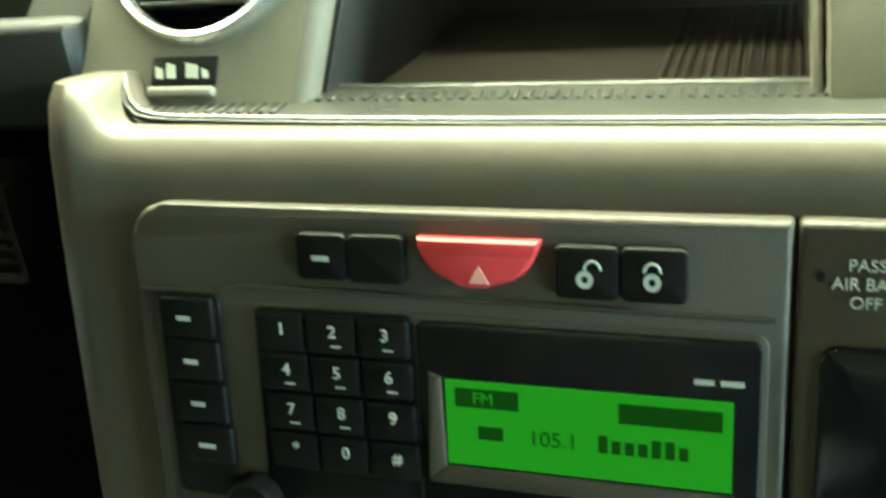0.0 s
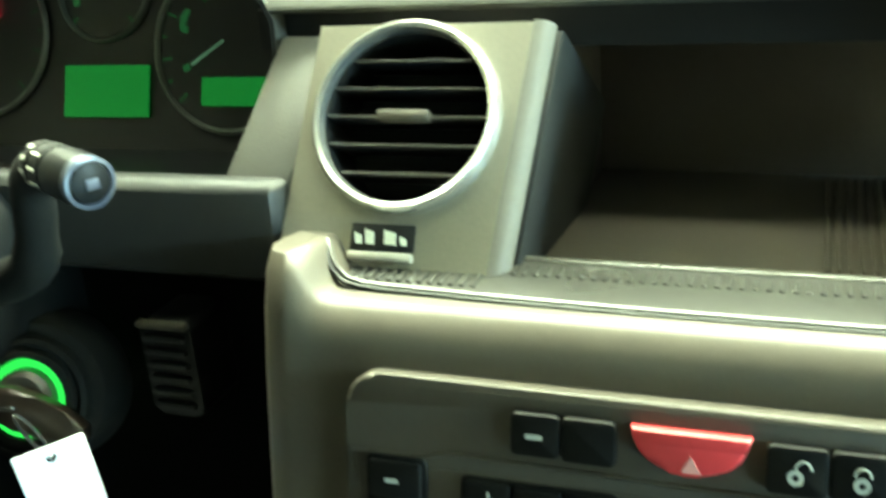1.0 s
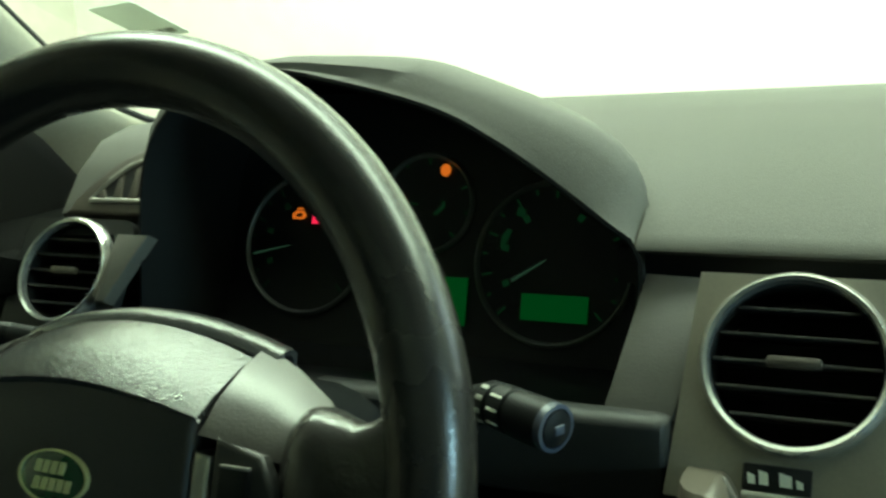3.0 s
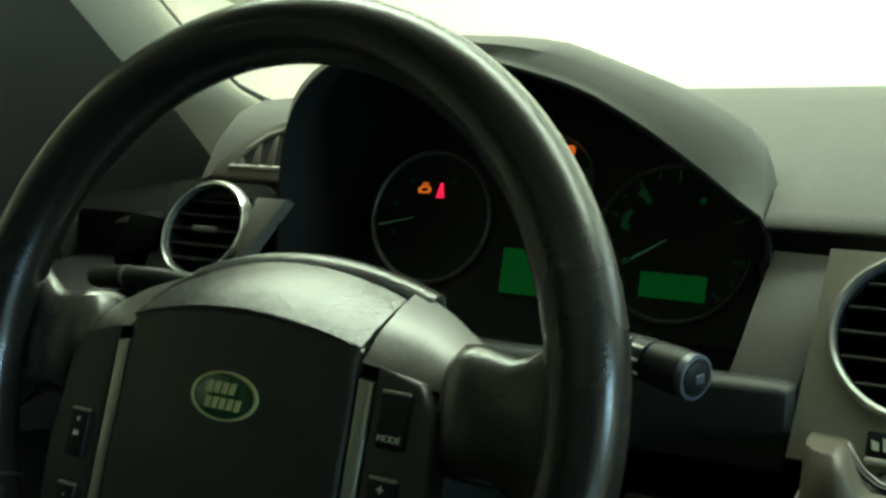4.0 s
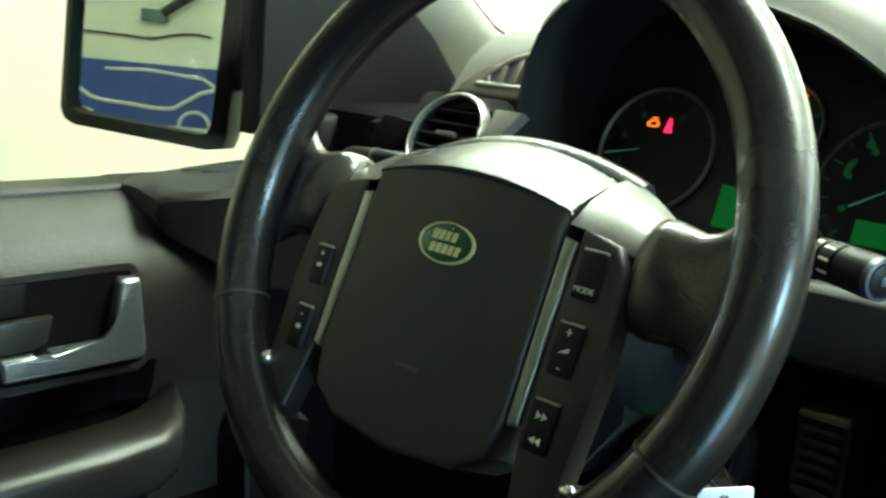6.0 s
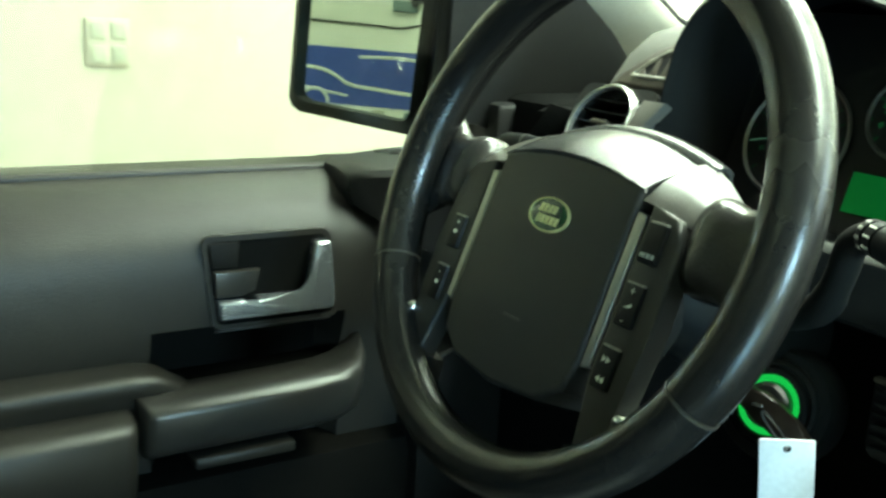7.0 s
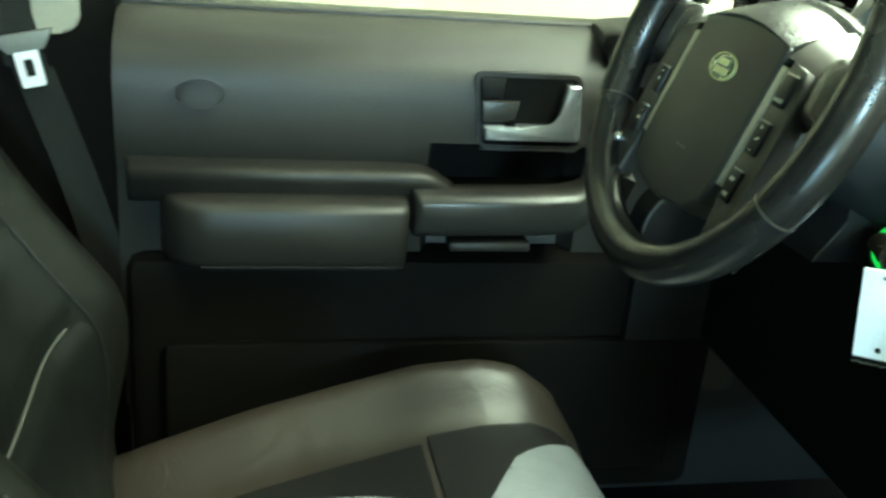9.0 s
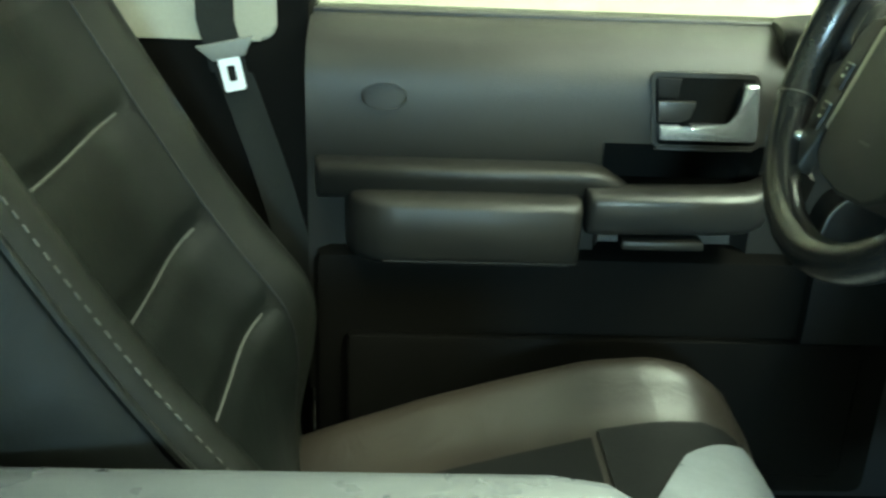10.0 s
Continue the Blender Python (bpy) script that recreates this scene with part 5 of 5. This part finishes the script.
# ---- the driver's door, mirror, seat and belt ----
def driver_door():
    d = thing("driver_door", (-0.42, -0.2, 0.0), "closed driver's door with dark soft trim and silver handle", "door")
    skin = [(-0.52, 0.20), (-0.52, 0.664), (-0.428, 0.668), (-0.412, 0.6665), (-0.392, 0.662), (-0.368, 0.652), (-0.349, 0.640), (-0.336, 0.618), (-0.331, 0.592), (-0.336, 0.53), (-0.341, 0.515), (-0.346, 0.50), (-0.345, 0.20)]
    skin = skin[:9] + [(-0.3330, 0.552), (-0.3340, 0.542), (-0.3350, 0.536)] + skin[9:]
    hollow = dict(zip((11, 12, 13, 14), ((-0.378, 0.535), (-0.386, 0.528), (-0.388, 0.512), (-0.388, 0.500))))
    secs = []
    for y, k in ((-0.497, 0), (-0.49, 0), (-0.2, 0), (-0.150, 0), (-0.146, 0.5), (-0.138, 1), (0.030, 1), (0.038, 0.5), (0.042, 0), (0.30, 0)):
        secs.append([(x + (hollow[i][0] - x) * k, y, z + (hollow[i][1] - z) * k) if i in hollow else (x, y, z) for i, (x, z) in enumerate(skin)])
    part("trim_panel", loft(secs), M_DOOR, d, "dark olive-grey soft trim panel")
    part("window_seal", box(-0.440, -0.424, -0.50, 0.42, 0.664, 0.6715, 0.003), M_RUBBER, d, "black window seal")
    shelf = [(-0.345, 0.462), (-0.345, 0.516), (-0.312, 0.5160), (-0.302, 0.5145), (-0.2985, 0.5100), (-0.3010, 0.5000), (-0.3060, 0.4880), (-0.3090, 0.4780)]
    secs = []
    for y, back, drop in ((-0.486, 0.02, 0.0), (-0.478, 0.0, 0.0), (-0.30, 0.0, 0.0), (-0.180, 0.0, 0.0), (-0.165, 0.0, 0.001), (-0.152, 0.002, 0.004), (-0.140, 0.006, 0.010), (-0.130, 0.012, 0.017), (-0.118, 0.020, 0.024)):
        secs.append([(x - (back if x > -0.33 else 0), y, z - (drop if z > 0.49 else 0)) for x, z in shelf])
    part("armrest_shelf", loft(secs), M_ARMDARK, d, "padded upper ledge of the armrest", sharp=75)
    roll = [(-0.345, 0.402), (-0.345, 0.486), (-0.293, 0.4875), (-0.278, 0.4865), (-0.2680, 0.4835), (-0.2635, 0.4770), (-0.2720, 0.4180), (-0.2780, 0.4080), (-0.290, 0.402)]
    secs = []
    for y, k in ((-0.452, 0.05), (-0.449, 0.30), (-0.443, 0.55), (-0.434, 0.76), (-0.422, 0.90), (-0.406, 0.98), (-0.390, 1.0), (-0.30, 1.0), (-0.19, 1.0), (-0.181, 0.95), (-0.177, 0.8)):
        secs.append([(-0.345 + (x + 0.345) * k, y, 0.445 + (z - 0.445) * (0.8 + 0.2 * k)) for x, z in roll])
    part("armrest", loft(secs), M_ARMDARK, d, "dark padded armrest", sharp=75)
    part("armrest_seam", tube([(-0.2745, -0.405, 0.4110), (-0.2745, -0.182, 0.4110)], 0.0016, 8), M_DOORDARK, d)
    grab = [(-0.345, 0.447), (-0.345, 0.488), (-0.315, 0.4945), (-0.290, 0.4990), (-0.274, 0.4985), (-0.2665, 0.4945), (-0.2640, 0.4890), (-0.2710, 0.4590), (-0.2740, 0.4520), (-0.2800, 0.4480)]
    secs = []
    for y, k, lift in ((-0.1735, 0.55, 0.0), (-0.1725, 0.90, 0.0), (-0.170, 0.97, 0.0), (-0.164, 1.0, 0.0), (-0.10, 1.0, 0.001), (-0.03, 1.0, 0.002), (0.012, 0.98, 0.004), (0.032, 0.88, 0.009), (0.046, 0.62, 0.018), (0.054, 0.30, 0.026)):
        secs.append([(-0.345 + (x + 0.345) * k, y, 0.472 + (z - 0.472) * (0.7 + 0.3 * k) + lift) for x, z in grab])
    part("pull_handle", loft(secs), M_PULL, d, "satin grey door pull", sharp=75)
    part("pull_strip", box(-0.300, -0.272, -0.13, -0.035, 0.432, 0.443, 0.003), M_ARMDARK, d)
    # Back and floor of the well are black to hold its shade.
    part("pull_well", box(-0.400, -0.383, -0.142, 0.036, 0.470, 0.540, 0.003), M_TRIMSHADE, d, "back of the hand well, recess shade put into flat black")
    part("well_floor", box(-0.384, -0.335, -0.140, 0.034, 0.480, 0.486, 0.001), M_TRIMSHADE, d)
    # Panel and pocket carry the door's lower shade in their colour.
    part("lower_panel", box(-0.40, -0.318, -0.49, 0.25, 0.06, 0.402, 0.02), M_DOORLOW, d, "hard lower panel, its shade put into a near-black colour")
    part("pocket_lip", box(-0.322, -0.303, -0.45, 0.20, 0.10, 0.30, 0.012), M_DOORLOW, d, "door pocket, its shade put into a near-black colour")
    m = frame_on((-0.3305, 0, 0), (0, 1, 0), (0, 0, 1))
    def skew(pts):
        return [(u + 0.13 * (0.585 - v), v) for u, v in pts]
    bez = part("handle_bezel", ring_plate(skew(rounded(-0.1005, 0.0265, 0.5385, 0.6280, 0.010, 5)), skew(rounded(-0.0960, 0.0220, 0.5430, 0.6225, 0.007, 5)), -0.004, 0.0012, m), M_DOOR, d, "dark handle bezel")
    # Flat plate, black in place of the shade of a real recess.
    part("handle_well_shade", prism(skew(rounded(-0.0965, 0.0225, 0.5425, 0.6230, 0.007, 5)), -0.004, 0.0004, m, 0), M_TRIMSHADE, d, "flat black plate for the shade in the handle recess")
    part("lock_lever", prism([(-0.0935, 0.5715), (-0.0680, 0.5715), (-0.0560, 0.5760), (-0.0515, 0.5955), (-0.0950, 0.5955)], 0.0, 0.0085, m, 0.002), M_PULL, bez, "dark lock lever")
    part("bezel_blank", prism([(-0.0960, 0.5985), (-0.0720, 0.5985), (-0.0700, 0.6215), (-0.0985, 0.6215)], 0.0, 0.0035, m, 0.0015), M_DOORDARK, bez)
    notch = [(-0.0610 + 0.0062 * math.cos(radians(q)), 0.5690 - 0.0048 * math.sin(radians(q))) for q in range(0, 181, 30)]
    grip = [(-0.0905, 0.5505), (0.0170, 0.5505), (0.0225, 0.5525), (0.0240, 0.5580), (0.0185, 0.6150), (0.0165, 0.6175), (0.0030, 0.6175), (0.0008, 0.6150), (-0.0035, 0.5860), (-0.0068, 0.5745), (-0.0125, 0.5690)] + notch + [(-0.0915, 0.5690), (-0.0930, 0.5670)]
    part("release_handle", prism(grip, 0.0005, 0.0135, m, 0.0040, 4), M_HANDLE, d, "satin silver L-shaped release handle")
    part("bezel_groove", box(-0.092, 0.024, 0.5362, 0.5376, -0.002, 0.0008, 0.0004, m), M_BLACK, d, "thin groove under the handle")
    part("airbag_oval", ring_plate(ellipse(-0.407, 0.589, 0.028, 0.0165, 40), ellipse(-0.407, 0.589, 0.0255, 0.0142, 40), 0.0, 0.0025, m), M_DOOR, d, "oval raised rim")
    part("oval_face", prism(ellipse(-0.407, 0.589, 0.0256, 0.0143, 40), -0.003, 0.0012, m, 0.002), M_DOOR, d)
    part("mirror_sail", prism([(0.262, 0.676), (0.56, 0.67), (0.488, 0.757), (0.435, 0.815), (0.362, 0.872), (0.315, 0.92), (0.20, 1.05), (0.205, 0.90), (0.195, 0.714), (0.262, 0.712)], -0.02, 0.004, frame_on((-0.425, 0, 0), (0, 1, 0), (0, 0, 1)), 0.006), M_DOORDARK, d, "black mirror sail panel")
    corner = []
    for y, inner, top, low in ((0.046, -0.342, 0.674, 0.660), (0.052, -0.334, 0.679, 0.645), (0.075, -0.318, 0.682, 0.630), (0.12, -0.304, 0.686, 0.60), (0.20, -0.295, 0.692, 0.58), (0.30, -0.292, 0.70, 0.58)):
        corner.append([(-0.424, y + 0.012, low), (-0.424, y + 0.012, top), ((inner - 0.424) / 2, y + 0.004, top + 0.003), (inner - 0.006, y, top), (inner, y, top - 0.006), (inner - 0.006, y, low)])
    part("sill_corner", loft(corner), M_BLACK, d, "grey corner coloured black to hold the shade there trim below the mirror")
    for k in range(3):
        part("sill_ridge", tube([(-0.395 + 0.012 * k, 0.10 + 0.012 * k, 0.6885), (-0.37 + 0.012 * k, 0.16 + 0.014 * k, 0.6935)], 0.0016, 6), M_DARK, d)
    edge = spline([(0.1135, 0.0, 0.400), (0.113, 0.0, 0.424), (0.1125, 0.0, 0.452), (0.123, 0.0, 0.479), (0.145, 0.0, 0.494), (0.19, 0.0, 0.500)], 16)
    part("front_pocket", prism([(p.x, p.z) for p in edge][::-1] + [(0.113, 0.30), (0.28, 0.30), (0.28, 0.498)], -0.03, 0.030, m, 0.002), M_DOORDARK, d, "dark front pocket panel")
    part("pocket_edge", tube([(-0.3005, p.x, p.z) for p in edge], 0.0022, 8), M_PULL, d, "grey rolled pocket edge")
    part("door_glass", sheet([[(-0.436, y, z) for y in (-0.5, 0.25)] for z in (0.668, 1.2)], 0.004), M_SIDEGLASS, d, "lightly tinted side window").visible_shadow = False
    return d


driver_door()


def door_mirror():
    c = Vector((-0.615, 0.20, 0.785))
    m = frame_on(c, (0.90, 0.43, 0.0), (0.0, 0.03, 1.0))
    o = thing("door_mirror", (-0.52, 0.25, 0.70), "black exterior door mirror reflecting the workshop", "mirror")
    pts = [(-0.103, -0.064), (-0.098, -0.074), (-0.086, -0.079), (0.066, -0.088), (0.076, -0.086), (0.081, -0.076), (0.092, 0.052), (0.090, 0.062), (0.080, 0.068), (-0.078, 0.066), (-0.090, 0.062), (-0.096, 0.050)]
    big = [(x * 1.10, y * 1.16) for x, y in pts]
    part("housing", loft([[(x, y, 0.006) for x, y in [(a * 1.02, b * 1.02) for a, b in big]], [(x, y, 0.012) for x, y in [(a * 1.0, b * 1.0) for a, b in pts]], [(x, y, 0.0) for x, y in pts]], caps=False, m=m), M_BLACK, o, "black housing rim")
    part("back_shell", loft([[(x, y, -0.004) for x, y in [(a * 1.02, b * 1.02) for a, b in big]], [(x * 1.03, y * 1.03, -0.03) for x, y in big], [(x * 0.7, y * 0.7, -0.10) for x, y in big]], m=m), M_BLACK, o)
    part("glass", prism(pts, -0.003, 0.001, m, 0), M_MIRROR, o, "silvered mirror glass")
    part("arm", box(-0.55, -0.43, 0.25, 0.36, 0.73, 0.87, 0.03), M_BLACK, o)


door_mirror()


def grid_pad(name, nx, ny, place, mat, parent, label, skirt):
    """A padded surface place(s, t) over the unit square with a skirt that closes it below."""
    bm = bmesh.new()
    top = [[bm.verts.new(place(i / nx, j / ny)) for i in range(nx + 1)] for j in range(ny + 1)]
    low = [[bm.verts.new(Vector(place(i / nx, j / ny)) + Vector(skirt)) for i in range(nx + 1)] for j in range(ny + 1)]
    for j in range(ny):
        for i in range(nx):
            bm.faces.new((top[j][i], top[j][i + 1], top[j + 1][i + 1], top[j + 1][i]))
            bm.faces.new((low[j][i], low[j + 1][i], low[j + 1][i + 1], low[j][i + 1]))
    for j in range(ny):
        bm.faces.new((top[j][0], top[j + 1][0], low[j + 1][0], low[j][0]))
        bm.faces.new((top[j][nx], low[j][nx], low[j + 1][nx], top[j + 1][nx]))
    for i in range(nx):
        bm.faces.new((top[0][i], low[0][i], low[0][i + 1], top[0][i + 1]))
        bm.faces.new((top[ny][i], top[ny][i + 1], low[ny][i + 1], low[ny][i]))
    return part(name, bm, mat, parent, label)


def bump(x, c, w):
    return math.exp(-((x - c) / w) ** 2)


def driver_seat():
    s = thing("driver_seat", (0.0, -0.4, 0.0), "dark olive leather driver's seat with stitched inserts", "seat")
    def cushion(u, v):
        x = -0.262 + 0.53 * u
        y = -0.50 + 0.535 * v
        z = float(np.interp(y, (-0.50, -0.45, -0.35, -0.257, -0.17, -0.10, -0.05, -0.005, 0.035), (0.175, 0.195, 0.232, 0.260, 0.284, 0.290, 0.280, 0.255, 0.20)))
        z += 0.041 * bump(x, -0.198, 0.044) + 0.036 * bump(x, 0.205, 0.055)
        y -= 0.05 * max(0, (v - 0.8) / 0.2) * (abs(u - 0.5) * 2) ** 3
        e = max(0, abs(u - 0.5) * 2 - 0.86) / 0.14
        z -= 0.075 * e * e
        return (x, y, z)
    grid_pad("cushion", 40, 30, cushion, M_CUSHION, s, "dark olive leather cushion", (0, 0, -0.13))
    def insert(u, v):
        x, y, z = cushion(0.29 + 0.42 * u, 0.06 + 0.54 * v)
        return (x, y, z + 0.003)
    grid_pad("cushion_insert", 20, 16, insert, M_SEATCLOTH, s, "dark cushion insert", (0, 0, -0.01))
    def front(u, v):
        w = 0.615 + 0.33 * v
        far = float(np.interp(w, (0.615, 0.75, 0.85, 0.945), (0.27, 0.255, 0.235, 0.22)))
        x, y, z = cushion(far + (0.95 - far) * u, w)
        return (x, y, z + 0.003)
    grid_pad("cushion_band", 30, 6, front, M_SEATCLOTH, s, "black cross band", (0, 0, -0.01))
    # Outline follows the lit part of the roll, coloured pale for its sheen.
    def roll(u, v):
        w = 0.67 + 0.31 * v
        far = float(np.interp(w, (0.67, 0.77, 0.90, 0.98), (0.52, 0.36, 0.27, 0.25)))
        x, y, z = cushion(far + (0.96 - far) * u, w)
        return (x, y + 0.002, z + 0.0065)
    grid_pad("cushion_front", 30, 10, roll, M_FRONTROLL, s, "front roll of the cushion, daylight sheen put into its pale grey", (0, -0.004, -0.01))
    lean = radians(28)
    up, fwd = Vector((0, -math.sin(lean), math.cos(lean))), Vector((0, math.cos(lean), math.sin(lean)))
    base = Vector((0.005, -0.452, 0.215))
    def back(u, v):
        x = -0.255 + 0.51 * u
        h = 0.62 * v
        low = min(v / 0.34, 1.0)
        low = low * low * (3 - 2 * low)
        d = (0.062 * low * bump(x, -0.195, 0.06) - 0.045 * (1 - low) * min(max((0.05 - x) / 0.2, 0), 1) + 0.085 * bump(x, 0.195, 0.055)) * (1 - 0.35 * v) + 0.018 * bump(h, 0.16, 0.12)
        for hs in (0.203, 0.313, 0.443):
            if abs(x) < 0.15:
                d -= 0.006 * bump(h, hs + 0.25 * x * x, 0.012)
        e = max(0, abs(u - 0.5) * 2 - 0.86) / 0.14
        d -= 0.07 * e * e
        e = max(0, (v - 0.9) / 0.1)
        d -= 0.05 * e * e
        return base + Vector((x, 0, 0)) + up * h + fwd * d
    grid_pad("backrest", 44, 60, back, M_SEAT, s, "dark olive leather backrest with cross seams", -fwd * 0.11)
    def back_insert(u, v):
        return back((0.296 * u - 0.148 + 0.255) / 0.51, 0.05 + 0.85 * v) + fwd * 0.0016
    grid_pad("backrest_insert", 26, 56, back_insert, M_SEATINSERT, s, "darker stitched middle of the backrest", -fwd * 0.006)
    for hs in (0.203, 0.313, 0.443):
        line = []
        for x in np.linspace(-0.132, 0.138, 16):
            h = hs + 0.25 * x * x
            line.append(back((x + 0.255) / 0.51, h / 0.62) + fwd * 0.0030)
        part("cross_seam", tube(line, 0.0012, 6), M_THREAD, s, "pale cross seam")
    for sx in (-1, 1):
        line = [back((sx * 0.150 + 0.255) / 0.51, v) + fwd * 0.0014 for v in np.linspace(0.05, 0.9, 40)]
        part("bolster_seam", tube(line, 0.0009, 6), M_BLACK, s, "dark bolster seam")
    edge = [back((0.225 + 0.255) / 0.51, v) + fwd * 0.002 for v in np.linspace(0.02, 0.95, 50)]
    part("edge_piping", tube(edge, 0.004, 8), M_SEAT, s, "leather edge piping")
    for k in range(46):
        a = back((0.212 + 0.255) / 0.51, 0.12 + 0.0165 * k)
        b = back((0.212 + 0.255) / 0.51, 0.12 + 0.0165 * k + 0.009)
        part("stitch", tube([a + fwd * 0.001, b + fwd * 0.001], 0.0009, 5), M_THREAD, s, "pale stitch")
    part("seat_base", box(-0.22, 0.22, -0.48, -0.06, 0.0, 0.16, 0.02), M_BLACK, s, "black seat base")


driver_seat()


def console_armrest():
    a = thing("console_armrest", (0.36, -0.45, 0.0), "grey leather armrest between the seats", "armrest")
    secs = []
    for y, k in ((-0.66, 0.85), (-0.64, 1.0), (-0.40, 1.0), (-0.29, 1.0), (-0.255, 0.93), (-0.235, 0.75)):
        secs.append([(0.345 + 0.085 * k * math.copysign(abs(math.cos(q)) ** 0.5, math.cos(q)), y, 0.474 + 0.038 * k * math.copysign(abs(math.sin(q)) ** 0.6, math.sin(q))) for q in [2 * math.pi * j / 24 for j in range(24)]])
    part("cushion", loft(secs), M_ARMREST, a, "worn grey leather cushion")
    part("box", box(0.275, 0.415, -0.66, -0.25, 0.0, 0.44, 0.015), M_BLACK, a, "black console box")


console_armrest()


def seat_belt():
    b = thing("seat_belt", (-0.40, -0.56, 0.2), "grey seat belt hanging on the door pillar", "seat belt")
    def strap(pts, w):
        rows = []
        p = [Vector(q) for q in pts]
        for q in p:
            rows.append([q + Vector((0, -w, 0)), q + Vector((0, w, 0))])
        return sheet(rows, 0.0016)
    part("webbing", strap(((-0.391, -0.600, 1.1), (-0.388, -0.605, 0.66), (-0.384, -0.59, 0.60)), 0.022), M_BELT, b, "grey belt webbing")
    part("webbing", strap(((-0.386, -0.585, 0.60), (-0.384, -0.545, 0.48), (-0.380, -0.50, 0.32), (-0.372, -0.475, 0.20)), 0.022), M_BELT, b, "grey belt webbing")
    m = frame_on((-0.376, -0.590, 0.622), (0, 1, 0.22), (0, -0.3, 1))
    part("tongue_grip", prism([(-0.034, 0.016), (0.034, 0.016), (0.020, -0.004), (-0.018, -0.004)], -0.003, 0.004, m, 0.002), M_GRIP, b, "grey plastic tongue grip")
    part("tongue_plate", ring_plate(rounded(-0.0125, 0.0125, -0.042, -0.002, 0.003, 3), rounded(-0.0052, 0.0052, -0.031, -0.012, 0.002, 3), -0.001, 0.0035, m), M_TONGUE, b, "bright metal tongue")
    part("anchor_cover", box(-0.385, -0.36, -0.495, -0.455, 0.165, 0.205, 0.006), M_BEIGE, b, "beige anchor cover")


seat_belt()


def windscreen_sticker():
    m = frame_on((-0.475, 0.65, 0.928), (0.97, -0.12, 0.05), (0, -0.92, 0.40))
    s = thing("windscreen_sticker", (-0.475, 0.65, 0.93), "pale green sticker on the windscreen", "sticker")
    part("film", prism(rounded(-0.038, 0.038, -0.045, 0.045, 0.006), -0.0004, 0.0004, m, 0), M_TAG, s)
    for x in (-0.018, 0.0, 0.018):
        part("print_bar", box(x - 0.007, x + 0.007, -0.036, -0.026, -0.0012, 0.0012, 0, m), M_PANEL, s, "dark print")


windscreen_sticker()


def dash_end_trim():
    """Small grey piece between the outer vent and the door."""
    t = thing("dash_end_trim", (-0.29, 0.24, 0.72), "black dashboard end piece with a grey corner", "trim piece")
    # Both pieces are flat black to hold the shade at this end.
    part("block", box(-0.325, -0.262, 0.245, 0.30, 0.68, 0.742, 0.012), M_TRIMSHADE, t)
    part("corner", prism([(-0.026, -0.020), (0.016, -0.014), (0.022, 0.012), (-0.012, 0.016)], 0.0, 0.006, frame_on((-0.281, 0.246, 0.732), (1, 0.1, 0), (0, 0.4, 1)), 0.002), M_TRIMSHADE, t, "grey corner coloured black to hold the shade there")


dash_end_trim()
